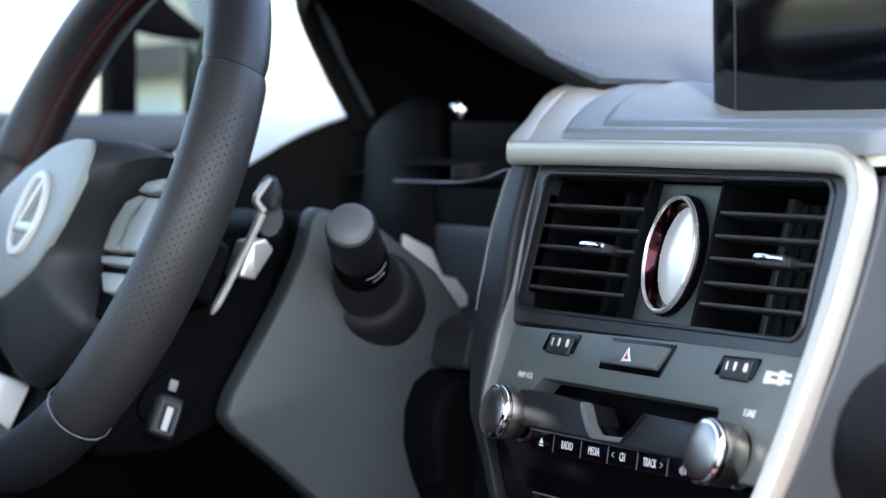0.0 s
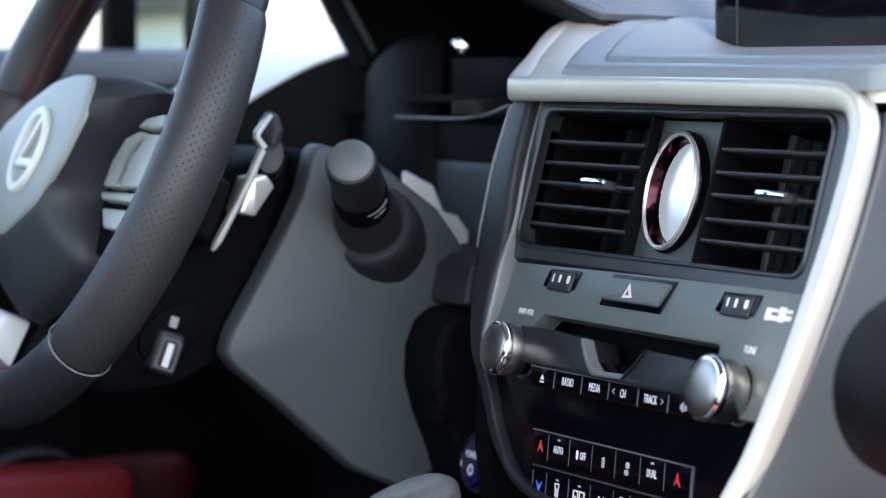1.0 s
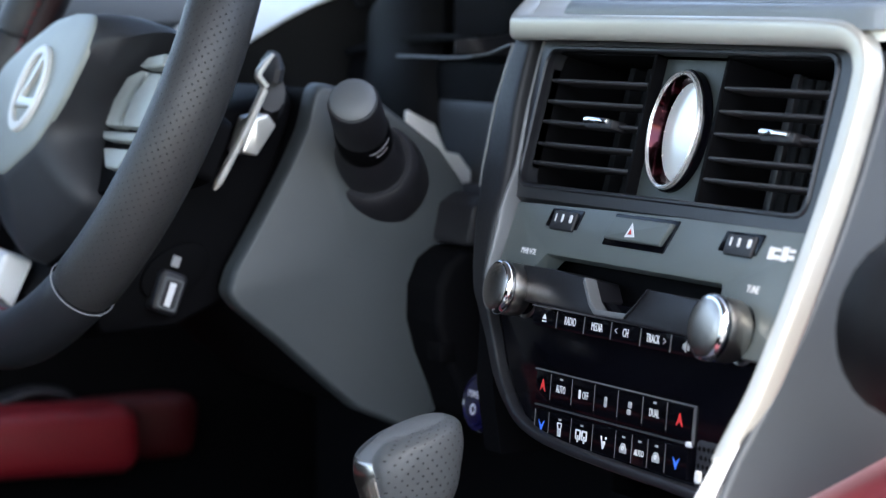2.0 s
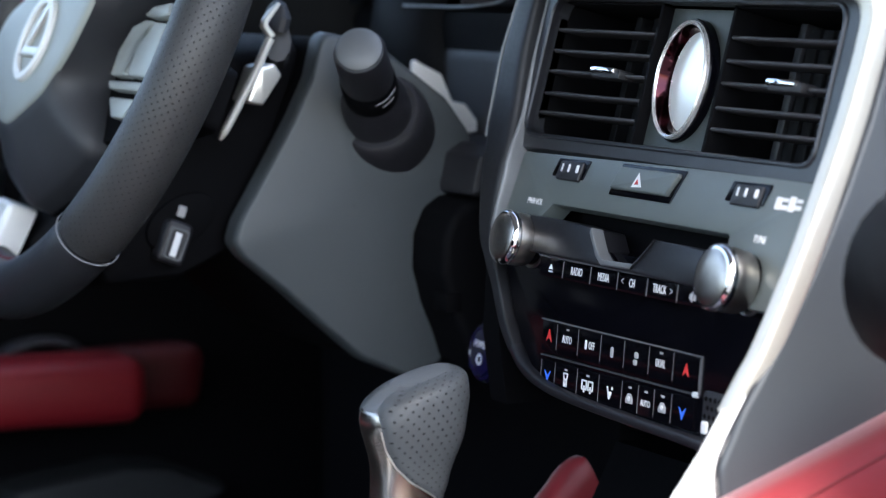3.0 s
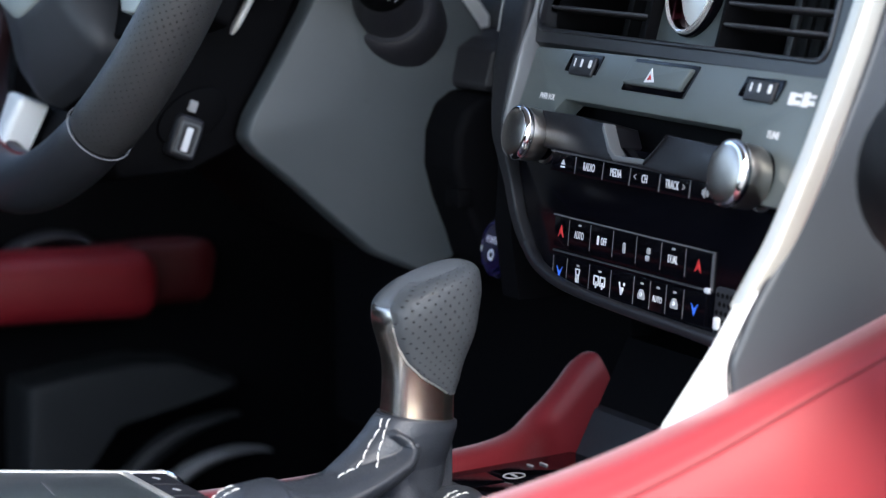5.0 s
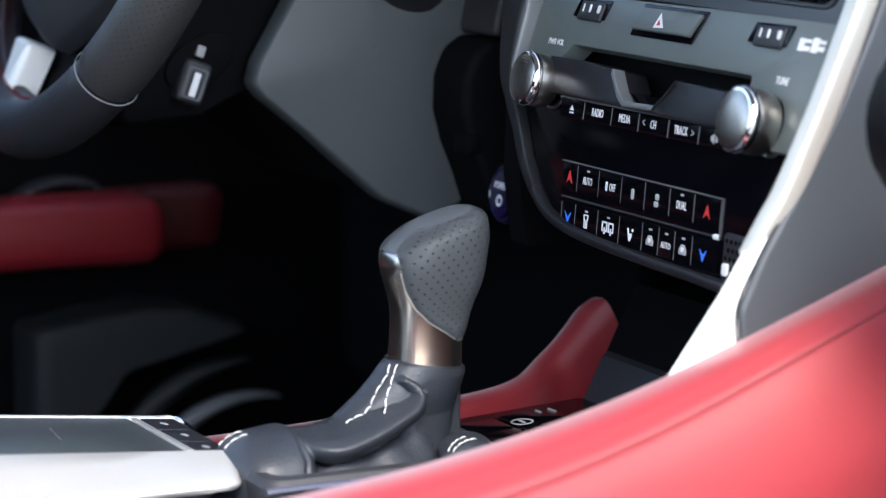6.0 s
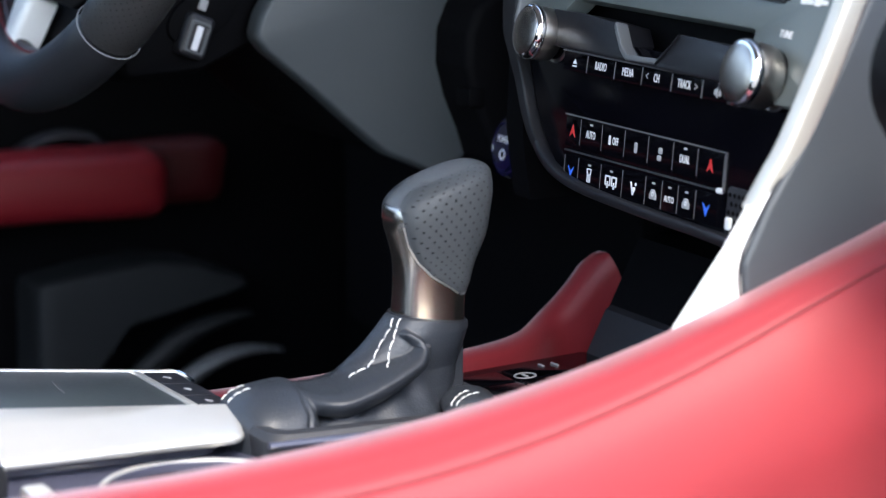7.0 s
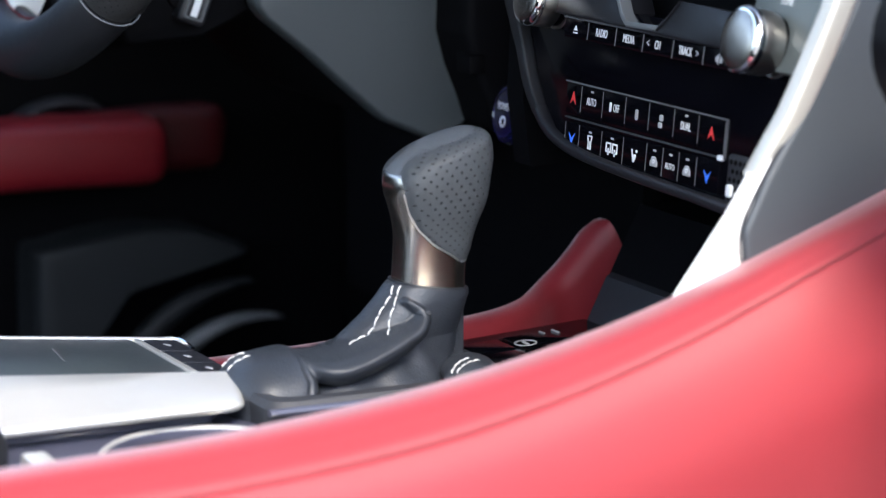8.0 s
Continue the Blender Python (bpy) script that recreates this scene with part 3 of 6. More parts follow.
def build_driver_dash():
    d = thing("driver_dash_panel", (-0.42, 0.13, 0.85), "dark lower dash panel beside the steering column", "dash panel")
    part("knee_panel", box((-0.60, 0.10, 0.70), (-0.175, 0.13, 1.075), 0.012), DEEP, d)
    # Added over the knee panel's upper part; its light is put into the colour.
    part("inner_panel", prism(rounded([(0.108, 0.958), (0.0985, 0.966), (0.0965, 1.000), (0.0985, 1.045), (0.108, 1.062), (0.116, 1.062), (0.116, 0.958)], [0.004, 0.008, 0.03, 0.02, 0.006, 0.002, 0.002], 5), -0.45, -0.185, lambda u, v, w: Vector((w, u, v)), 0.003), BLACK_SOFT, d, "paler upper knee panel with light put into its colour")
    part("cluster_pod", sweep(curve([(-0.472, 0.118, 1.116), (-0.468, 0.115, 1.110), (-0.455, 0.108, 1.08), (-0.440, 0.10, 1.04), (-0.42, 0.11, 0.97)], 6), [(0.004 + 0.041 * math.sin(min(1.0, i / 8) * math.pi / 2), 0.002 + 0.020 * math.sin(min(1.0, i / 8) * math.pi / 2)) for i in range(25)], side=(1, 0, 0), seg=20), DARK, d)
    # Pale plate added in place of an opening with daylight behind it.
    part("daylight_gap", prism(rounded([(0.052, 1.044), (0.072, 1.034), (0.08, 1.017), (0.089, 1.015), (0.102, 0.998), (0.087, 0.996), (0.065, 1.015), (0.052, 1.03)], [0.002, 0.003, 0.002, 0.003, 0.003, 0.003, 0.004, 0.002], 3), -0.003, 0.0, lambda u, v, w: Vector((-0.345 + w, u, v)), 0.0012), TRIM_WHITE, d, "pale plate standing in for daylight through a gap")
    arc = curve([(-0.58, 0.02, 1.066), (-0.565, 0.045, 1.086), (-0.55, 0.082, 1.108), (-0.54, 0.125, 1.122), (-0.53, 0.16, 1.126)], 6)
    part("side_trim", sheet(between([p + Vector((0, 0, 0.002)) for p in arc], [p + Vector((-0.17, 0.02, 0.014)) for p in arc]), 6, 24, 0.004), TRIM_WHITE, d, "bright satin trim")
    part("side_panel", sheet(between(arc, [Vector((p.x + 0.01, 0.06 + 0.6 * (p.y - 0.05), 0.98)) for p in arc]), 6, 24, 0.004), DARK, d)
    s = thing("start_button", (-0.19, 0.012, 0.866), "round dark blue start button with white print", "button")
    flat = face_frame(-0.195, 0.0265, 0.8825, 8)
    f = lambda u, v, w: flat(1.12 * u, 1.12 * v, w)
    part("surround", lathe([(0.0145, -0.004), (0.0155, 0.0), (0.0145, 0.003), (0.0125, 0.003)], f, 36), BUTTON_BLUE, s)
    part("cap", lathe([(0.0126, -0.004), (0.0126, 0.003), (0.0115, 0.0042), (0.0, 0.0048)], f, 36), BUTTON_BLUE, s)
    part("ring", lathe([(0.0118, 0.0038), (0.0125, 0.0046), (0.0130, 0.0030)], f, 36), BUTTON_BLUE, s)
    letters("POWER", 0.0052, shifted(f, 0, 0.0035, 0.0052), WHITE, s, narrow=0.72)
    part("power_mark", lathe([(0.0018, 0.0050), (0.0026, 0.0054), (0.0030, 0.0050)], shifted(f, 0, -0.004), 20, hollow=True), WHITE, s)
    p = thing("console_side_panel", (-0.19, 0.03, 0.86), "black panel between steering column and centre stack", "panel")
    part("panel", prism(rounded([(0.010, 0.866), (0.003, 0.885), (-0.006, 0.905), (-0.0118, 0.925), (-0.0110, 0.945), (-0.0045, 0.960), (0.0065, 0.967), (0.10, 0.967), (0.10, 0.866)], 0.010, 5), -0.32, -0.22, lambda u, v, w: Vector((w, u + 0.0225, v)), 0.006, 5), DEEP, p)
    part("small_switch", box((-0.236, 0.012, 0.903), (-0.2185, 0.022, 0.914), 0.001), DEEP, p)
    part("upper_panel", prism(rounded([(0.0205, 0.9685), (0.0255, 0.992), (0.036, 0.998), (0.10, 0.998), (0.10, 0.9685)], 0.005, 4), -0.32, -0.22, lambda u, v, w: Vector((w, u + 0.008, v)), 0.004), BLACK, p)


# ---------------------------------------------------------------- steering wheel and column
WC, WU, WN = Vector((-0.37, -0.141, 1.067)), Vector((0, 0.3827, 0.9239)), Vector((0, -0.9239, 0.3827))


def wheel(a, b, w):
    return WC + Vector((a, 0, 0)) + WU * b + WN * w


def rim_segment(name, th0, th1, mat, parent, r=0.0178, big=0.1668, label="", slant=(0, 0)):
    b = bmesh.new()
    uvl = b.loops.layers.uv.new("UVMap")
    n, m = max(6, int(abs(th1 - th0) / 2.5)), 24
    rows = []
    for i in range(n + 1):
        th = radians(th0 + (th1 - th0) * i / n)
        end = min(i, n - i)
        rr = r * (0.93 if end == 0 else 1.0)
        row = []
        for j in range(m):
            ph = 2 * math.pi * j / m
            rad = big + rr * 0.98 * math.cos(ph)
            lean = slant[0] * max(0.0, 1 - i / 4) + slant[1] * max(0.0, 1 - (n - i) / 4)
            th = radians(th0 + (th1 - th0) * i / n - lean * (math.cos(ph) + 0.3))
            row.append(b.verts.new(wheel(rad * math.cos(th), rad * math.sin(th), rr * 1.08 * math.sin(ph))))
        rows.append(row)
    for i in range(n):
        for j in range(m):
            f = b.faces.new((rows[i][j], rows[i + 1][j], rows[i + 1][(j + 1) % m], rows[i][(j + 1) % m]))
            for loop, (ii, jj) in zip(f.loops, ((i, j), (i + 1, j), (i + 1, j + 1), (i, j + 1))):
                loop[uvl].uv = (radians(th0 + (th1 - th0) * ii / n) * big, jj / m * 2 * math.pi * r)
    b.faces.new(rows[0][::-1])
    b.faces.new(rows[-1])
    return part(name, b, mat, parent, label)


def build_steering_wheel():
    s = thing("steering_wheel", WC, "black leather steering wheel with perforated grips", "steering wheel")
    rim_segment("upper_rim", 29.3, 172.5, LEATHER, s, label="smooth black leather", slant=(2.2, 0))
    rim_segment("grip", -48, 29, PERF, s, 0.0184, label="perforated black leather grip", slant=(0, 2.2))
    rim_segment("grip", 173, 228, PERF, s, 0.0184, label="perforated black leather grip")
    rim_segment("lower_rim", 228.5, 311.5, LEATHER, s, 0.0174, label="smooth black leather")
    for a in (-48.3, 228.2):
        th = radians(a)
        loop = [wheel((0.1668 + 0.0182 * math.cos(p)) * math.cos(th), (0.1668 + 0.0182 * math.cos(p)) * math.sin(th), 0.0198 * math.sin(p)) for p in [2 * math.pi * k / 32 for k in range(32)]]
        part("seam", sweep(loop, (0.0004, 0.0004), side=(1, 0, 0), seg=6, closed=True), THREAD_GREY, s, "grey seam thread")
    ring = [wheel(0.1492 * math.cos(t), 0.1492 * math.sin(t), 0.004) for t in [2 * math.pi * k / 200 for k in range(201)]]
    stitches(ring, 0.0045, 0.002, 0.0007, (0, 0, 0.01), THREAD_RED, s, lift=0.0)
    part("inner_band", sweep([wheel(0.1488 * math.cos(t), 0.1488 * math.sin(t), -0.004) for t in [2 * math.pi * k / 96 for k in range(96)]], (0.0055, 0.0030), side=(0, -0.9, 0.4), seg=8, closed=True), SEAM_DARK, s, "dark red inner band")
    # airbag cover, set low in the rim
    hubf = shifted(wheel, 0, -0.027, -0.015)
    foot = [(0.104, 0.056), (0.050, 0.062), (-0.020, 0.060), (-0.070, 0.046), (-0.085, 0.020), (-0.085, -0.020), (-0.070, -0.052), (-0.040, -0.078), (0.006, -0.090), (0.047, -0.070), (0.074, -0.050), (0.066, -0.034), (0.052, -0.0137), (0.050, 0.0107), (0.0655, 0.032), (0.104, 0.047)]
    crown = [(0.064, 0.052), (0.025, 0.0525), (-0.006, 0.048), (-0.042, 0.034), (-0.077, 0.016), (-0.080, -0.010), (-0.050, -0.040), (0.000, -0.050), (0.040, -0.028), (0.058, 0.0), (0.0665, 0.028)]
    mid = Vector((0.0, -0.006))

    def polar(outline, radius):
        """The outline, rounded, as a distance from the hub's middle for each of 96 directions."""
        pts = [Vector(p) - mid for p in rounded(outline, radius, 6)]
        out = []
        for j in range(96):
            d = Vector((math.cos(2 * math.pi * j / 96), math.sin(2 * math.pi * j / 96)))
            best = 0.05
            for p, q in zip(pts, pts[1:] + pts[:1]):
                e = q - p
                det = d.x * -e.y + d.y * e.x
                if abs(det) > 1e-12:
                    r, t = (p.x * -e.y + p.y * e.x) / det, (d.x * p.y - d.y * p.x) / det
                    if r > 0 and -1e-6 <= t <= 1 + 1e-6:
                        best = r
                        break
            out.append(best)
        return out
    r0, r1 = polar(foot, 0.012), polar(crown, 0.030)

    def hub_ring(mix, w, k=1.0):
        return [hubf(mid.x + k * ((1 - mix) * p + mix * q) * math.cos(2 * math.pi * j / 96), mid.y + k * ((1 - mix) * p + mix * q) * math.sin(2 * math.pi * j / 96), w) for j, (p, q) in enumerate(zip(r0, r1))]
    part("hub_body", loft([hub_ring(0, -0.03), hub_ring(0, 0.004)]), DEEP, s)
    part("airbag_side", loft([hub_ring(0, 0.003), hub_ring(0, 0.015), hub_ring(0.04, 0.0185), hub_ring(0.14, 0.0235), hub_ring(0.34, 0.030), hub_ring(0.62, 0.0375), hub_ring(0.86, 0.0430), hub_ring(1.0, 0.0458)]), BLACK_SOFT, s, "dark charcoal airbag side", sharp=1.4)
    # The crown's lighter tone than the side is light put into the colour.
    part("airbag_crown", loft([hub_ring(1.0, 0.0440, 1.004), hub_ring(1.0, 0.0462, 1.004), hub_ring(1.0, 0.0470, 0.985), hub_ring(1.0, 0.0478, 0.90), hub_ring(1.0, 0.0484, 0.65), hub_ring(1.0, 0.0487, 0.3), hub_ring(1.0, 0.0488, 0.02)]), CROWN_LIT, s, "smooth airbag crown with light put into its pale colour", sharp=1.2)
    lf = shifted(hubf, 0.003, 0.004, 0.0487)
    out = [(0.023 * math.cos(t), 0.027 * math.sin(t)) for t in [2 * math.pi * k / 40 for k in range(40)]]
    inn = [(0.0175 * math.cos(t), 0.0212 * math.sin(t)) for t in [2 * math.pi * k / 40 for k in range(40)]]
    badge = part("badge", ring_plate(out, inn, -0.001, 0.003, lf, 0.001), TRIM_WHITE, s, "bright silver oval badge")
    part("badge_stroke", prism(rounded([(0.006, 0.023), (0.011, 0.021), (-0.006, -0.006), (0.019, -0.006), (0.018, -0.012), (-0.014, -0.012)], 0.001, 3), -0.001, 0.003, lf, 0.0008), SILVER_PAINT, badge)
    # spokes
    for sx in (-1, 1):
        sp = rounded([(sx * 0.055, 0.026), (sx * 0.110, 0.024), (sx * 0.153, 0.014), (sx * 0.153, -0.020), (sx * 0.110, -0.030), (sx * 0.055, -0.040)], 0.006, 4)
        part("spoke", prism(sp, -0.018, 0.006, hubf, 0.005, 3), DEEP, s)
        pod = rounded([(sx * 0.040, 0.030), (sx * 0.104, 0.046), (sx * 0.126, 0.040), (sx * 0.126, -0.034), (sx * 0.060, -0.045), (sx * 0.040, -0.010)], 0.006, 4)
        part("switch_pod", prism(pod, 0.000, 0.012, hubf, 0.002, 2), DEEP, s)
        for keys in ([(0.079, 0.0315), (0.089, 0.0378), (0.113, 0.0405), (0.116, 0.0330), (0.104, 0.0315)],
                     [(0.0600, -0.0046), (0.0595, 0.011), (0.068, 0.0253), (0.084, 0.0295), (0.098, 0.0292), (0.083, 0.0152), (0.081, 0.0015), (0.0845, -0.0042)],
                     [(0.0866, 0.0012), (0.0868, 0.0142), (0.1015, 0.0285), (0.118, 0.0285), (0.118, -0.0040), (0.0890, -0.0040)],
                     [(0.0605, -0.0078), (0.115, -0.0068), (0.115, -0.0125), (0.0655, -0.0125)],
                     [(0.071, -0.0175), (0.112, -0.0170), (0.105, -0.0290), (0.086, -0.0290)]):
            part("switch", prism(rounded([(sx * p, q) for p, q in keys], 0.0018, 3), 0.010, 0.0190, hubf, 0.0014, 3), PALE_BUTTON, s, "silver-grey thumb switch")
    low = rounded([(-0.056, -0.114), (-0.026, -0.116), (-0.034, -0.156), (-0.050, -0.156)], 0.004, 4)
    part("lower_spoke", prism(low, -0.014, 0.004, wheel, 0.004, 3), TRIM_WHITE, s, "satin silver lower spoke")


def build_column():
    c = thing("steering_column", (-0.36, 0.0, 0.86), "charcoal plastic steering column shroud with a black rear cover", "steering column")
    side = rounded([(-0.044, 1.064), (-0.0510, 1.0366), (-0.0620, 1.0143), (-0.0785, 0.9857), (-0.0960, 0.9565), (-0.1000, 0.9433), (-0.0930, 0.9345), (-0.0660, 0.9128), (-0.0460, 0.8950), (-0.0185, 0.8715), (0.020, 0.8550), (0.044, 0.878), (0.044, 0.935), (0.050, 0.975), (0.054, 1.000), (0.036, 1.024), (-0.008, 1.056)], [0.008, 0.02, 0.03, 0.03, 0.02, 0.008, 0.012, 0.03, 0.03, 0.03, 0.02, 0.02, 0.02, 0.02, 0.02, 0.01, 0.01], 6)
    part("shroud", pillow(side, -0.280, -0.264, 0.045, lambda u, v, w: Vector((w, u, v)), 0.005, 10, 0.007), SHROUD, c, "charcoal moulded shroud")
    mid = (sum(p[0] for p in side) / len(side), sum(p[1] for p in side) / len(side))
    # Rear half turned away from the light; its shade is in the black.
    part("shroud_back", prism([(mid[0] + (p[0] - mid[0]) * 0.97, mid[1] + (p[1] - mid[1]) * 0.97) for p in side], -0.47, -0.279, lambda u, v, w: Vector((w, u, v)), 0.002), DEEP, c, "far half of the shroud with shade put into the black")
    under = rounded([(-0.038, 1.062), (-0.095, 1.052), (-0.135, 1.010), (-0.178, 0.935), (-0.172, 0.916), (-0.123, 0.919), (-0.086, 0.936)], 0.008, 4)
    part("rear_cover", pillow(under, -0.455, -0.290, 0.12, lambda u, v, w: Vector((w, u, v)), 0.004), DEEP, c, "black cover behind the wheel")
    well = [(-0.1235 + 0.021 * math.cos(t) + 0.004 * math.sin(t), 0.956 + 0.016 * math.sin(t) + 0.004 * math.cos(t)) for t in [2 * math.pi * k / 32 for k in range(32)]]
    # Flat disc; its black stands for the shade in the switch recess.
    part("switch_recess_shade", prism(well, -0.30, -0.2845, lambda u, v, w: Vector((w, u, v)), 0.0015), DEEP, c, "flat black oval standing for the shaded switch recess")
    turn = lambda u, v, w: Vector((w, -0.1300 + u * 0.94 + v * 0.34, 0.9445 - u * 0.34 + v * 0.94))
    part("adjust_switch", prism(rect(-0.0085, -0.0125, 0.0085, 0.0125, 0.004, 5), -0.296, -0.277, turn, 0.003, 3), BLACK, c)
    part("switch_frame", ring_plate(rect(-0.0062, -0.0100, 0.0062, 0.0088, 0.002, 4), rect(-0.0044, -0.0086, 0.0044, 0.0070, 0.0016, 4), -0.2785, -0.2760, turn, 0.0005), CAP, c, "grey rim of the switch")
    part("switch_mark", box((-0.0020, -0.0080, -0.2775), (0.0020, 0.0060, -0.2762), 0.0004, turn), WHITE, c, "white mark")
    part("switch_mark", box((-0.0025, 0.0150, -0.2860), (0.0025, 0.0215, -0.2830), 0.0006, turn), DIM, c, "pale mark")
    # paddle behind the rim
    p = thing("shift_paddle", (-0.262, -0.09, 1.0), "slim silver shift paddle behind the wheel rim", "shift paddle")
    part("blade", sweep(curve([(-0.258, -0.1106, 1.0038), (-0.258, -0.1051, 1.0126), (-0.258, -0.0982, 1.0246), (-0.258, -0.0877, 1.0436), (-0.258, -0.0795, 1.0600)], 5), [(0.0012, 0.0009), (0.0018, 0.0014), (0.0024, 0.0018)] + [(0.0028, 0.0022)] * 18, side=(1, 0.1, 0), seg=14, power=3), SILVER_PAINT, p, "brushed silver blade")
    part("blade_head", sweep([Vector((-0.258, y, z)) for y, z in ((-0.0787, 1.0612), (-0.0832, 1.0672), (-0.0826, 1.0700), (-0.0786, 1.0750), (-0.0740, 1.0798))], [(0.0028, 0.0020), (0.0028, 0.0020), (0.0028, 0.0020), (0.0026, 0.0018), (0.0014, 0.0010)], side=(1, 0.1, 0), seg=14, power=3), SILVER_PAINT, p, "silver head of the paddle")
    part("tip", sweep([(-0.272, -0.070, 1.066), (-0.270, -0.069, 1.074), (-0.268, -0.069, 1.080)], [(0.012, 0.006), (0.012, 0.006), (0.006, 0.003)], side=(1, 0, 0), seg=14), BLACK_SOFT, p)
    part("stem", prism(rounded([(-0.092, 1.024), (-0.082, 1.022), (-0.070, 1.039), (-0.075, 1.046), (-0.084, 1.044)], 0.002, 3), -0.285, -0.262, lambda u, v, w: Vector((w, u, v)), 0.002), SILVER_PAINT, p, "pale stem plate")
    part("arm", sweep([(-0.34, -0.05, 1.045), (-0.30, -0.058, 1.050), (-0.27, -0.070, 1.058)], (0.012, 0.008), side=(0, 0, 1), seg=12), BLACK_SOFT, p)
    # wiper stalk
    w = thing("wiper_stalk", (-0.262, -0.012, 1.008), "black plastic wiper stalk with a grey end cap", "stalk")
    base, tip = Vector((-0.268, -0.007, 1.0125)), Vector((-0.200, -0.051, 1.055))
    ax = (tip - base).normalized()
    s1 = Vector((0, 0, 1)).cross(ax).normalized()
    s2 = ax.cross(s1)
    f = lambda a, b, k: base + s1 * a + s2 * b + ax * k
    L = (tip - base).length
    part("boot", lathe([(0.0315, -0.016), (0.0300, -0.006), (0.0282, 0.003), (0.0256, 0.009), (0.0235, 0.0105), (0.0215, 0.010)], f, 40), BLACK, w, "soft black boot")
    part("stem", lathe([(0.0205, 0.008), (0.0195, 0.024), (0.0165, 0.030), (0.0155, 0.036)], f, 36), BLACK, w)
    part("twist_ring", lathe([(0.0150, 0.034), (0.0160, 0.037), (0.0160, 0.053), (0.0150, 0.055)], f, 36), DEEP, w)
    part("knob", lathe([(0.0148, 0.0545), (0.0152, 0.057), (0.0148, L - 0.004), (0.0138, L - 0.001)], f, 36), BLACK, w)
    part("end_cap", lathe([(0.0138, L - 0.002), (0.0128, L + 0.0012), (0.0100, L + 0.0030), (0.0055, L + 0.0040), (0.0, L + 0.0043)], f, 36), CAP, w, "grey end cap")
    side = math.atan2(s2.dot(Vector((0.89, -0.45, 0.0))), s1.dot(Vector((0.89, -0.45, 0.0))))
    for k, r, spread in ((0.0510, 0.01612, 0.50), (0.0455, 0.01612, 0.28)):
        part("mark", sweep([f(r * math.cos(side + 0.6 + q * spread / 5), r * math.sin(side + 0.6 + q * spread / 5), k) for q in range(-5, 6)], (0.00022, 0.00022), side=ax, seg=6), DIM, w, "pale mark line")


# ---------------------------------------------------------------- centre stack
VF = face_frame(0, 0.034, 1.044, 15)
SF = face_frame(0, 0.014, 0.992, 20)
AF = face_frame(0, -0.004, 0.958, 12)
RF = face_frame(0, -0.004, 0.945, 8)
CF = face_frame(0, -0.002, 0.900, 5)


def ease(t):
    t = min(1.0, max(0.0, t))
    return t * t * (3 - 2 * t)


def TF(x, y, w):
    """The shelf over the vents: it climbs gently to the front and sweeps up towards the instrument hood."""
    return Vector((x, y, 1.1005 + 0.06 * (y - 0.03) + 0.030 * ease((-x - 0.11) / 0.12) * ease((y - 0.03) / 0.085) + w))


def soft_left(edge, reach, floor=0.0):
    """The shelf for a pad whose left end rolls down to it: edge gives (y, x) along that end."""
    def fn(x, y, w):
        xe = edge[-1][1]
        for (ya, xa), (yb, xb) in zip(edge, edge[1:]):
            if y <= yb:
                xe = xa + (xb - xa) * max(0.0, y - ya) / (yb - ya)
                break
        q = min(1.0, max(0.0, (x - xe) / reach))
        k = math.sqrt(max(0.0, 1 - (1 - q) ** 2))
        return TF(x, y, floor + (w - floor) * k if w > floor else w)
    return fn


def grid_plate(outline, w0, w1, fn, bev):
    """A plate over an outline, cut into cells so that it can follow a curved shelf."""
    m = prism(outline, w0, w1, plain, bev, 4)
    for axis in (0, 1):
        for k in range(-24, 25):
            co, no = Vector((0, 0, 0)), Vector((0, 0, 0))
            co[axis], no[axis] = k * 0.0105 + 0.001, 1
            bmesh.ops.bisect_plane(m, geom=m.verts[:] + m.edges[:] + m.faces[:], dist=1e-6, plane_co=co, plane_no=no)
    return remap(m, fn)


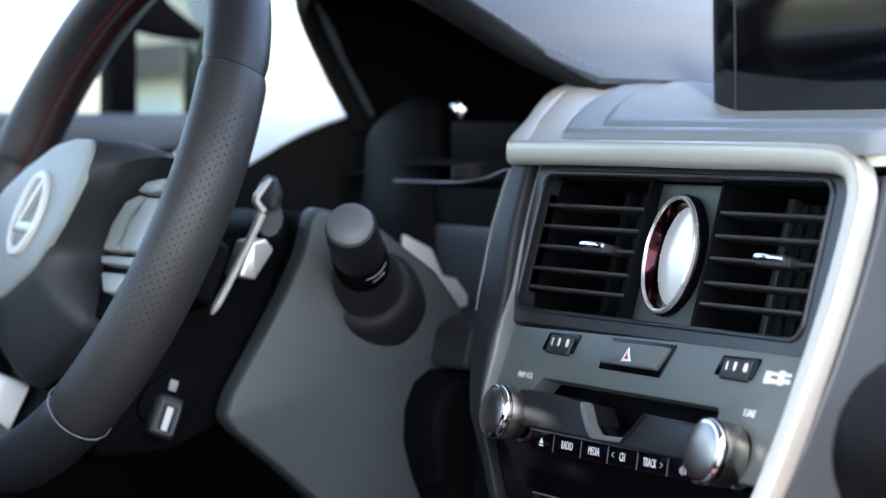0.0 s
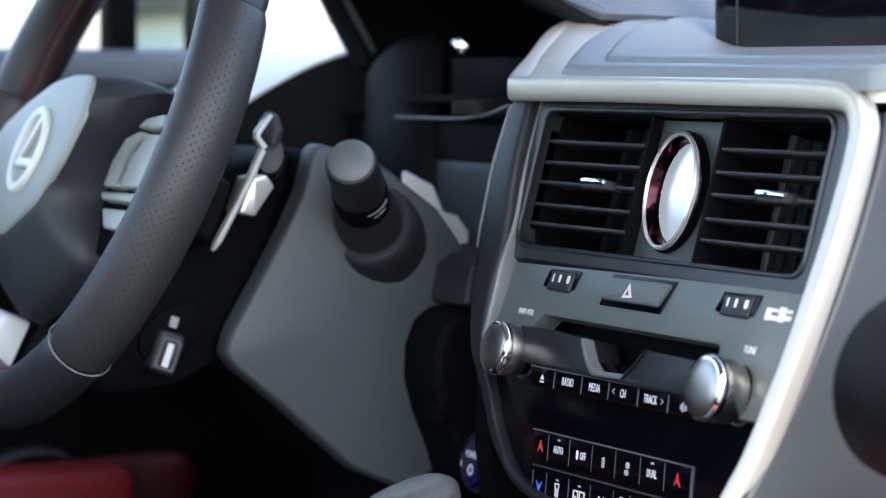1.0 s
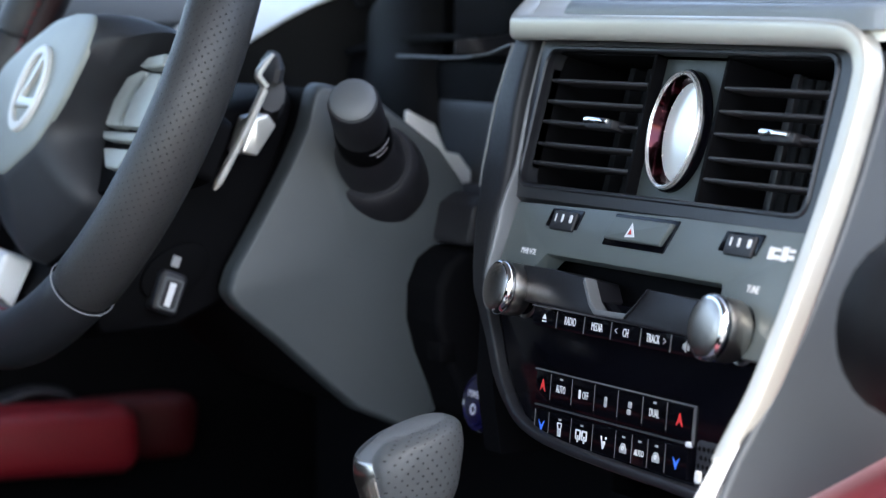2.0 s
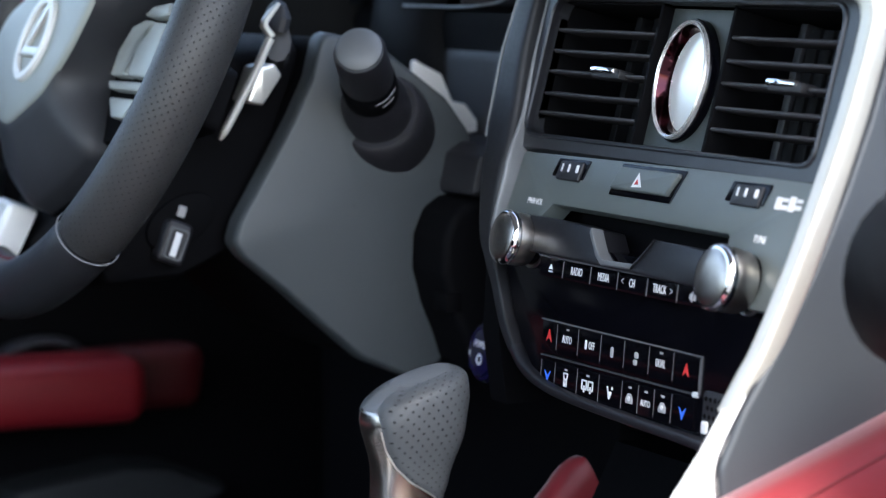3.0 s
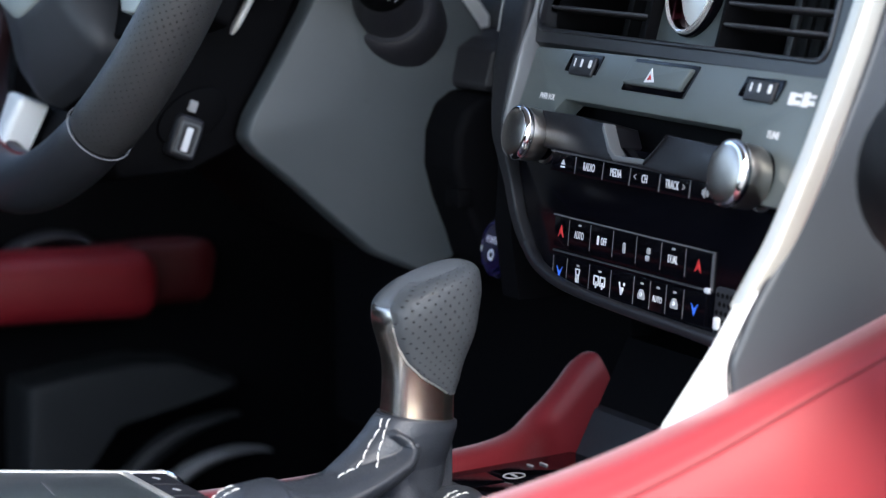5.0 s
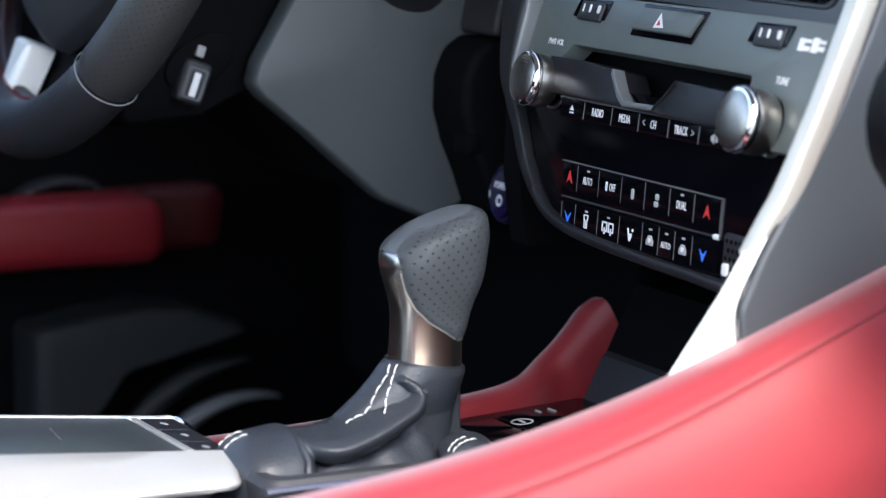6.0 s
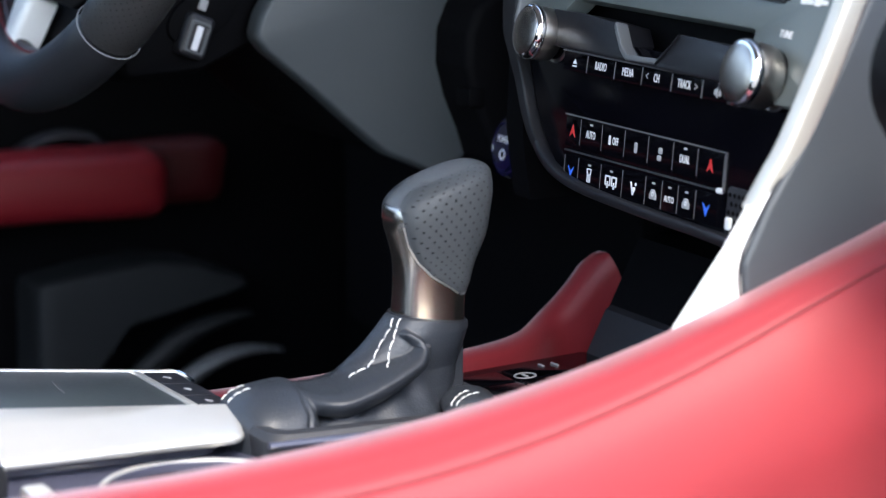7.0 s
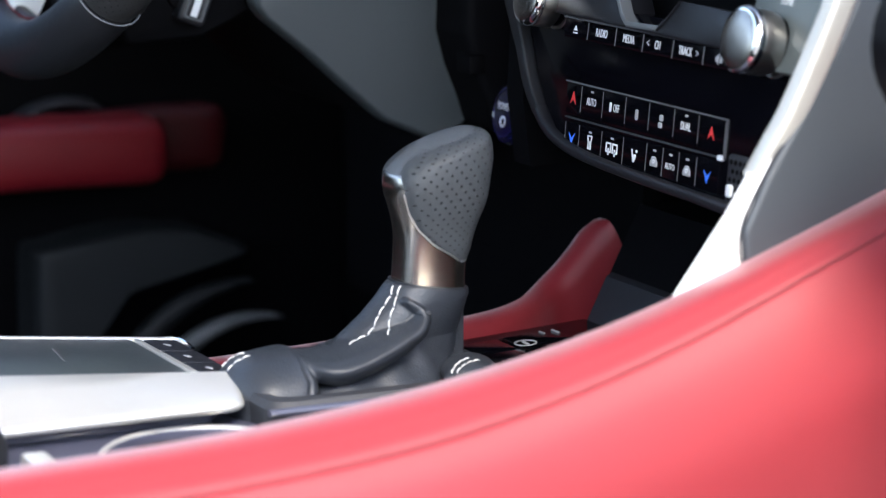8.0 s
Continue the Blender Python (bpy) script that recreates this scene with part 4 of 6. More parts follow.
def build_stack():
    s = thing("centre_stack", (0, 0.08, 0.86), "centre stack with satin silver frame and grey fascia", "centre stack")
    part("core", box((-0.155, 0.092, 0.84), (0.155, 0.20, 1.085), 0.004), DEEP, s)
    trim = rounded([(-0.158, 0.037), (-0.198, 0.067), (-0.226, 0.106), (-0.222, 0.150), (0.170, 0.150), (0.170, 0.037)], [0.010, 0.03, 0.02, 0.01, 0.01, 0.012], 6)
    part("top_trim", grid_plate(trim, -0.0105, 0.0006, TF, 0.0010), RAIL, s, "satin silver surround")
    end = [(-0.140, 0.0480), (-0.157, 0.0600), (-0.169, 0.0700), (-0.181, 0.0855), (-0.196, 0.120), (-0.196, 0.200)]
    pad = rounded(end + [(0.178, 0.200), (0.178, 0.0315)], [0.022, 0.02, 0.02, 0.03, 0.02, 0.01, 0.01, 0.02], 6)
    part("pad", grid_plate(pad, -0.005, 0.0066, soft_left([(y, x) for x, y in end], 0.012), 0.0044), PAD, s, "blue-grey leather pad")
    end = [(-0.126, 0.0660), (-0.146, 0.0800), (-0.160, 0.0940), (-0.174, 0.114), (-0.186, 0.147), (-0.186, 0.240)]
    pad = rounded(end + [(0.174, 0.240), (0.174, 0.0460)], [0.022, 0.02, 0.02, 0.03, 0.02, 0.01, 0.01, 0.02], 6)
    part("raised_pad", grid_plate(pad, 0.002, 0.0102, soft_left([(y, x) for x, y in end], 0.013, 0.0050), 0.0046), PAD, s, "blue-grey leather pad")
    # side rails
    def shelf(x, y, dz):
        return tuple(TF(x, y, dz))
    right = curve([shelf(-0.222, 0.150, -0.006), shelf(-0.2290, 0.104, -0.006), shelf(-0.202, 0.066, -0.006), shelf(-0.170, 0.0385, -0.0055), (-0.150, 0.0350, 1.0950), (-0.08, 0.0345, 1.0952), (0.04, 0.0345, 1.0947), (0.130, 0.0350, 1.0940), (0.1555, 0.0351, 1.0912), (0.1648, 0.0342, 1.0805), (0.1662, 0.0308, 1.066), (0.166, 0.0262, 1.050), (0.166, 0.0195, 1.030), (0.166, 0.0095, 1.004), (0.166, -0.0060, 0.967), (0.1645, -0.0212, 0.934), (0.1620, -0.0290, 0.919), (0.1570, -0.0355, 0.903)], 6)
    k = len(right) - 1
    sizes, turn = [], 7.2 / 18
    for i in range(k + 1):
        q = i / k
        r, foot = ease((q - turn) / 0.10), max(0.0, (q - 0.83) / 0.17)
        sizes.append((0.0068 - 0.0008 * r, 0.0064 - 0.0006 * r - 0.0010 * foot))
    part("rail", sweep(right, sizes, side=lambda q: (ease((q - turn) / 0.11), 0, 1 - ease((q - turn) / 0.11)), seg=40, power=3.8), RAIL, s, "satin silver rail")
    foot = rounded([(-0.0005, 0.972), (-0.0120, 0.948), (-0.0175, 0.938), (-0.0365, 0.9110), (-0.0515, 0.8880), (-0.0755, 0.8560), (-0.0960, 0.8280), (-0.0250, 0.8280), (-0.0250, 0.8780), (-0.0150, 0.9050), (0.0, 0.935), (0.003, 0.972)], [0.001, 0.02, 0.02, 0.02, 0.02, 0.02, 0.003, 0.003, 0.01, 0.01, 0.003, 0.002], 4)
    # Paler than the rail it continues: bright light is put into the colour.
    part("rail_foot", prism(foot, 0.157, 0.1674, lambda u, v, w: Vector((w, u, v)), 0.0035, 5), TRIM_WHITE, s, "broad satin foot of the rail with bright light put into the colour")
    stations = [(-0.163, 0.0430, 1.090), (-0.1615, 0.0325, 1.055), (-0.1565, 0.0230, 1.018), (-0.1475, 0.0110, 0.988), (-0.1445, 0.0034, 0.960), (-0.1385, 0.0013, 0.9453), (-0.1292, 0.0, 0.9308), (-0.1198, -0.0011, 0.9135), (-0.1102, -0.0020, 0.9025), (-0.0955, -0.0027, 0.8905), (-0.073, -0.0032, 0.8838), (-0.0422, -0.0032, 0.8805), (0.010, -0.0032, 0.8783), (0.064, -0.0035, 0.8768), (0.160, -0.0110, 0.8755)]
    wide = [0.0100, 0.0125, 0.0140, 0.0120, 0.0074, 0.0052, 0.0043, 0.0041, 0.0038, 0.0034, 0.0031, 0.0029, 0.0029, 0.0029, 0.0029]
    deep = [0.0066, 0.0084, 0.0094, 0.0084, 0.0054, 0.0043, 0.0038, 0.0037, 0.0037, 0.0038, 0.0040, 0.0042, 0.0042, 0.0042, 0.0042]
    left = curve(stations, 6)
    k = len(left)
    sizes = [tuple(row[i // 6] + (row[min(14, i // 6 + 1)] - row[i // 6]) * (i % 6) / 6 for row in (wide, deep)) for i in range(k)]
    # The dark outer tone has the rail's shade put into it.
    for lo, hi, mat, label in ((0, 51, SILVER_DARK, "satin rail with its outer shade put into the colour"), (50, k, SATIN_RAIL, "dark satin lower rail")):
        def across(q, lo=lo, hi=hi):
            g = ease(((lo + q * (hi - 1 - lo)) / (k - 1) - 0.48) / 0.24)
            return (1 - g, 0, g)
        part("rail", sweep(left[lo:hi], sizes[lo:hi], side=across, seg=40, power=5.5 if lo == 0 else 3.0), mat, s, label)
    # Pale strip over the inner face: light put into the rail's colour.
    inlay = []
    for i in range(31):
        half = 0.0030 + 0.0045 * min(1, i / 15) - 0.0045 * max(0, (i - 17) / 13)
        inlay.append((left[i] + Vector((sizes[i][0] - 0.0008, sizes[i][1] - half, 0)), (0.0024, half)))
    part("rail_lit_face", sweep([p for p, _ in inlay], [h for _, h in inlay], side=(1, 0, 0), seg=32, power=5), RAIL_LIT, s, "lit inner face of the rail, light put into the colour")
    # Pale strip that draws the highlight on the rail's outer corner.
    part("rail_edge_glint", sweep([p + Vector((-0.96 * sizes[i][0], -0.96 * sizes[i][1], 0)) for i, p in enumerate(left[1:15], 1)], (0.0008, 0.0008), side=(1, 0, 0), seg=10), NOTCH, s, "edge highlight put on as a thin pale strip")
    for sx in (-1, 1):
        part("cheek", prism([(0.040, 1.085), (0.016, 1.000), (0.002, 0.960), (-0.001, 0.900), (0.004, 0.862), (0.10, 0.862), (0.10, 1.085)], sx * 0.140, sx * 0.158, lambda u, v, w: Vector((w, u + 0.006, v)), 0.001), DEEP, s)
    # vent surround
    part("vent_surround", ring_plate(rect(-0.150, -0.0450, 0.150, 0.047, 0.010, 8), rect(-0.1385, -0.0355, 0.1365, 0.0395, 0.010, 8), -0.005, 0.005, VF, 0.0030), SURROUND, s, "black vent surround")
    part("surround_lip", ring_plate(rect(-0.1405, -0.0375, 0.1385, 0.0415, 0.011, 8), rect(-0.1378, -0.0350, 0.1358, 0.0388, 0.010, 8), 0.002, 0.0062, VF, 0.0009), SATIN_RAIL, s, "raised inner lip of the surround")
    # grey fascia around switches and disc slot
    fas = [(-0.134, 0.0098), (0.159, 0.0140), (0.159, -0.050), (0.090, -0.050), (0.087, -0.0172), (-0.086, -0.0165), (-0.094, -0.024), (-0.134, -0.030)]
    part("fascia", prism(rounded(fas, 0.003, 3), -0.012, 0.0, SF, 0.001), FASCIA, s, "grey-green switch fascia")
    part("slot_back", box((-0.13, -0.055, -0.03), (0.135, 0.0, -0.022), 0, SF), DEEP, s)
    part("black_infill", prism(rounded([(0.158, -0.0255), (0.158, 0.058), (-0.136, 0.058), (-0.1295, 0.0464), (-0.1210, 0.032), (-0.1115, 0.0147), (-0.1020, 0.0020), (-0.0890, -0.0090), (-0.0700, -0.0165), (-0.042, -0.0200), (0.010, -0.0225)], 0.004, 4), -0.022, -0.0005, CF, 0.0004), GLOSS, s, "gloss black infill")


def build_vents():
    for sx in (-1, 1):
        v = thing("air_vent", VF(sx * 0.088, -0.04, -0.02), "black air vent with thin slats and a chrome-tipped tab", "air vent", group="centre air vents")
        u0, u1 = (-0.1415, -0.033) if sx < 0 else (0.033, 0.1415)
        part("housing", box((u0, -0.043, -0.055), (u1, 0.041, -0.050), 0, VF), DEEP, v)
        part("housing_wall", box((u0, -0.043, -0.055), (u0 + 0.003, 0.041, 0.0), 0.0005, VF), DEEP, v)
        part("housing_wall", box((u1 - 0.003, -0.043, -0.055), (u1, 0.041, 0.0), 0.0005, VF), DEEP, v)
        part("housing_wall", box((u0, 0.038, -0.055), (u1, 0.042, 0.0), 0.0005, VF), DEEP, v)
        part("housing_wall", box((u0, -0.044, -0.055), (u1, -0.040, 0.0), 0.0005, VF), DEEP, v)
        for q in (0.0235, 0.0118, 0.0005, -0.0118, -0.0225):
            sl = rounded([(-0.016, q + 0.0005), (-0.001, q + 0.0010), (0.0005, q), (-0.001, q - 0.0010), (-0.016, q - 0.0005)], 0.0006, 3)
            part("slat", prism(sl, u0 + 0.004, u1 - 0.004, lambda a, b, w: VF(w, b, a), 0.0003), SLAT, v)
        for uu in (-0.096, -0.078, -0.046) if sx < 0 else (0.060, 0.0760, 0.0870, 0.0980, 0.1090, 0.1200, 0.1310):
            part("vane", box((uu - 0.0030, -0.039, -0.045), (uu + 0.0030, 0.037, -0.024), 0.0006, VF) if uu < 0.07 else box((uu - 0.0042, -0.036, -0.034), (uu + 0.0042, 0.034, -0.0205), 0.0014, VF), BLACK if sx > 0 and uu < 0.07 else DARK, v)
        uc = -0.070 if sx < 0 else 0.098
        tab = part("tab", box((uc - 0.014, -0.0022, -0.006), (uc + 0.014, 0.0030, 0.004), 0.0012, VF), BLACK, v)
        part("tab_trim", box((uc - 0.015, 0.0002, -0.002), (uc + 0.010, 0.0036, 0.0055), 0.0012, VF), CHROME, tab, "chrome tab edge")


def build_clock():
    c = thing("clock", VF(0, -0.046, 0), "round analogue clock with a chrome rim on a dark plate", "clock")
    # plate with a round opening for the dial
    corners = [math.atan2(v - 0.001, u + 0.0042) for u in (-0.0375, 0.0285) for v in (-0.0455, 0.0385)]
    turns = sorted([2 * math.pi * k / 72 - math.pi + 0.011 for k in range(72)] + corners)
    out = []
    for a in turns:
        ca, sa = math.cos(a), math.sin(a)
        q = min(((0.0285 if ca > 0 else -0.0375) + 0.0042) / ca if abs(ca) > 1e-6 else 1, ((0.0385 if sa > 0 else -0.0455) - 0.001) / sa if abs(sa) > 1e-6 else 1)
        out.append((-0.0042 + q * ca, 0.001 + q * sa))
    part("plate", ring_plate(out, [(-0.0042 + 0.0270 * math.cos(a), 0.001 + 0.0305 * math.sin(a)) for a in turns], -0.03, -0.0066, VF, 0.0004), PLATE, c, "dark grey-green plate")
    flat = face_frame(-0.0042, VF(0, 0.001, -0.0020).y, VF(0, 0.001, -0.0020).z, 13)
    f = lambda u, v, w: flat(0.90 * u * math.cos(0.07) - w * math.sin(0.07), 1.03 * v, w * math.cos(0.07) + u * math.sin(0.07))
    part("black_ring", lathe([(0.0308, -0.0060), (0.0308, -0.0018), (0.0302, -0.0010), (0.0290, -0.0010), (0.0290, -0.0060)], f, 56, hollow=True), GLOSS, c)
    part("rim", lathe([(0.0297, -0.004), (0.0297, 0.0002), (0.0293, 0.0013), (0.0285, 0.0017), (0.0277, 0.0012), (0.0272, -0.0004)], f, 64, hollow=True), RIM, c, "polished chrome rim")
    # The cabin's dark red reflection is put into this chrome's colour.
    part("inner_bezel", lathe([(0.0273, 0.0002), (0.0266, -0.0014), (0.0250, -0.0064), (0.0256, -0.0072)], f, 64, hollow=True), BEZEL_REFLECTION, c, "chrome inner ring, dark red reflection put into the colour")
    part("dial", lathe([(0.0254, -0.0072), (0.0254, -0.0064), (0.010, -0.0061), (0.0, -0.0061)], f, 48), DIAL, c, "bright silver dial")
    for k in range(12):
        a = radians(30 * k)
        part("hour_mark", box((-0.0003, 0.0232, -0.0002), (0.0003, 0.0250, 0.0002), 0.0001, lambda u, v, w, a=a: f(u * math.cos(a) - v * math.sin(a), u * math.sin(a) + v * math.cos(a), w - 0.0062)), SILVER, c)


def build_switches():
    for u in (-0.0775, 0.0925):
        w = thing("seat_switch", SF(u, 0.0, 0.0), "small black rocker switch with white bars", "switch", group="fascia switches")
        part("bezel", prism(rounded([(u - 0.0185, -0.0015), (u - 0.0150, 0.0085), (u + 0.0185, 0.0090), (u + 0.0150, -0.0018)], 0.001, 2), -0.002, 0.0006, SF, 0.0003), GLOSS, w)
        part("rocker", prism(rounded([(u - 0.0120, -0.0030), (u - 0.0110, 0.0072), (u + 0.0130, 0.0075), (u + 0.0120, -0.0032)], 0.0012, 3), -0.001, 0.0018, SF, 0.0009, 3), BLACK, w)
        for k, half in ((-0.0070, 0.0006), (0.0000, 0.0010), (0.0090, 0.0015)):
            part("bar", prism(rect(u + k - half, 0.0012, u + k + half, 0.0056, half * 0.8, 4), 0.0016, 0.0021, SF, 0.0001), WHITE, w)
    h = thing("hazard_switch", SF(0, 0.0, 0.0), "wide black hazard switch with a pale triangle", "switch", group="fascia switches")
    part("frame", prism(rounded([(-0.0330, -0.0070), (-0.0270, 0.0100), (0.0350, 0.0102), (0.0275, -0.0072)], 0.001, 3), -0.001, 0.0005, SF, 0.0003), GLOSS, h)
    part("key", prism(rounded([(-0.0305, -0.0040), (-0.0250, 0.0080), (0.0320, 0.0082), (0.0245, -0.0040)], 0.0015, 4), 0.0, 0.0030, SF, 0.0012, 4), FASCIA, h)
    o = [(-0.0045, 0.0056), (-0.0085, -0.0022), (0.0010, -0.0016)]
    c = (-0.0045, 0.0004)
    for grow0, grow1, mat, label in ((1.0, 0.45, WHITE, "white triangle"), (0.36, 0.16, PRINT_RED, "small red triangle")):
        part("triangle", ring_plate([(c[0] + (p[0] - c[0]) * grow0, c[1] + (p[1] - c[1]) * grow0) for p in o], [(c[0] + (p[0] - c[0]) * grow1, c[1] + (p[1] - c[1]) * grow1) for p in o], 0.0028, 0.0033, SF, 0.0001), mat, h, label)


def build_audio():
    a = thing("audio_unit", AF(0, -0.02, 0), "black audio unit with a disc slot and a row of keys", "audio unit")
    notch = [(-0.0266, 0.0113), (-0.0170, 0.0006), (-0.0100, -0.0036), (0.0190, -0.0028), (0.0259, 0.0027), (0.0347, 0.0111)]
    bar = [(-0.093, 0.013), (-0.060, 0.0132)] + notch + [(0.060, 0.0110), (0.0938, 0.0100), (0.0938, -0.0075), (-0.093, -0.0060)]
    part("bar", prism(rounded(bar, 0.0012, 3), -0.020, 0.0, AF, 0.0007, 2), SATIN_BLACK, a, "satin black disc bar")
    # Left and floor paler, right darker: light and shade put into the lip.
    for line, mat, label in ((notch[:4], NOTCH, "lip of the finger notch with light put into the grey"), (notch[3:], SATIN_BLACK, "lip of the finger notch with shade put into the black")):
        band = [(p[0] + 0.0006, p[1] + 0.0005) for p in line] + [(p[0] - 0.0004, p[1] - 0.0024) for p in line[::-1]]
        part("notch_lip", prism(band, -0.0060, 0.0009, AF, 0.0007, 4), mat, a, label)
    edges = [-0.0776, -0.0522, -0.0237, 0.0034, 0.0320, 0.0603, 0.0840]
    keys = [None, "RADIO", "MEDIA", "CH", "TRACK", None]
    spots = {"RADIO": -0.0378, "MEDIA": -0.0104, "CH": 0.0178, "TRACK": 0.0440}
    for u0, u1, text in zip(edges, edges[1:], keys):
        k = part("key", prism(rect(u0 + 0.0004, -0.0042, u1 - 0.0004, 0.0054, 0.0006, 3), -0.010, 0.0, RF, 0.0002), GLOSS, a)
        part("gap", box((u1 - 0.0002, -0.0038, -0.004), (u1 + 0.0002, 0.0050, 0.0002), 0, RF), LINE, k)
        if text:
            letters(text, 0.0060, shifted(RF, spots[text], 0.0008, 0.0002), WHITE, k, narrow=0.64)
        if text == "CH":
            letters("<", 0.006, shifted(RF, 0.0085, 0.0010, 0.0002), DIM, k)
        if text == "TRACK":
            letters(">", 0.006, shifted(RF, 0.0548, 0.0006, 0.0002), DIM, k)
    uc = (edges[0] + edges[1]) / 2
    part("eject_mark", prism([(uc - 0.0021, -0.0003), (uc + 0.0021, -0.0003), (uc, 0.0024)], 0, 0.0003, RF, 0.0001), WHITE, a)
    part("eject_mark", box((uc - 0.0021, -0.0018, 0), (uc + 0.0021, -0.0010, 0.0003), 0, RF), WHITE, a)
    part("mute_mark", prism([(0.0715, -0.0008), (0.0715, 0.0016), (0.0728, 0.0018), (0.0745, 0.0032), (0.0745, -0.0022), (0.0728, -0.0010)], 0, 0.0003, RF, 0.0001), DIM, a)
    part("mute_mark", box((0.0755, -0.0012, 0), (0.0775, 0.0020, 0.0003), 0, RF), DIM, a)
    part("top_line", box((-0.0785, 0.0056, -0.003), (0.086, 0.0062, 0.0005), 0, RF), LINE, a)
    for sx in (-1, 1):
        grow = 1.0 if sx < 0 else 1.08
        f = lambda u, v, w, grow=grow, sx=sx: AF(sx * 0.105 + 0.0065 + u * grow, v * grow - 0.001, w * grow - 0.0085)
        k = part("rotary_knob", lathe([(0.0118, 0.0040), (0.0134, 0.0046), (0.0139, 0.0070), (0.0142, 0.0150), (0.0138, 0.0158)], f, 56), KNOB_DRUM, a, "satin silver rotary knob")
        part("socket", lathe([(0.0122, -0.0040), (0.0122, 0.0052)], f, 48), GLOSS, k, "black groove behind the knob")
        part("base", lathe([(0.0156, -0.0125), (0.0152, -0.0065), (0.0141, -0.0040), (0.0136, -0.0034), (0.0118, -0.0032)], f, 56), SATIN_BLACK, k, "black base")
        part("base_ring", lathe([(0.0134, -0.0034), (0.0139, -0.0028), (0.0139, -0.0002), (0.0134, 0.0004), (0.0120, 0.0004)], f, 56, hollow=True), KNOB_DRUM, k, "thin satin silver ring")
        part("rim", lathe([(0.0140, 0.0150), (0.0146, 0.0158), (0.0147, 0.0176), (0.0142, 0.0192), (0.0132, 0.0201), (0.0120, 0.0203)], f, 64), CHROME, k, "chrome rim")
        part("face", lathe([(0.0126, 0.0190), (0.0122, 0.0204), (0.0108, 0.0208), (0.0080, 0.0212), (0.0045, 0.0214), (0.0002, 0.0215)], f, 56), KNOB_FACE, k, "domed brushed metal face")
    letters("PWR·VOL", 0.0048, shifted(SF, -0.1046, -0.0167, 0.0004), WHITE, a, narrow=0.8)
    letters("TUNE", 0.0052, shifted(SF, 0.1135, -0.0175, 0.0004), WHITE, a, narrow=0.8)
    for du, dv, w, h in ((-0.0080, 0.0000, 0.0045, 0.0060), (-0.0030, 0.0020, 0.0050, 0.0016), (-0.0030, -0.0016, 0.0050, 0.0022), (0.0030, 0.0004, 0.0050, 0.0070), (0.0085, 0.0022, 0.0045, 0.0016), (0.0085, -0.0010, 0.0048, 0.0022)):
        part("warning_print", box((0.1270 + du - w / 2, 0.0008 + dv - h / 2, 0), (0.1270 + du + w / 2, 0.0008 + dv + h / 2, 0.0004), 0, SF), WHITE, a)


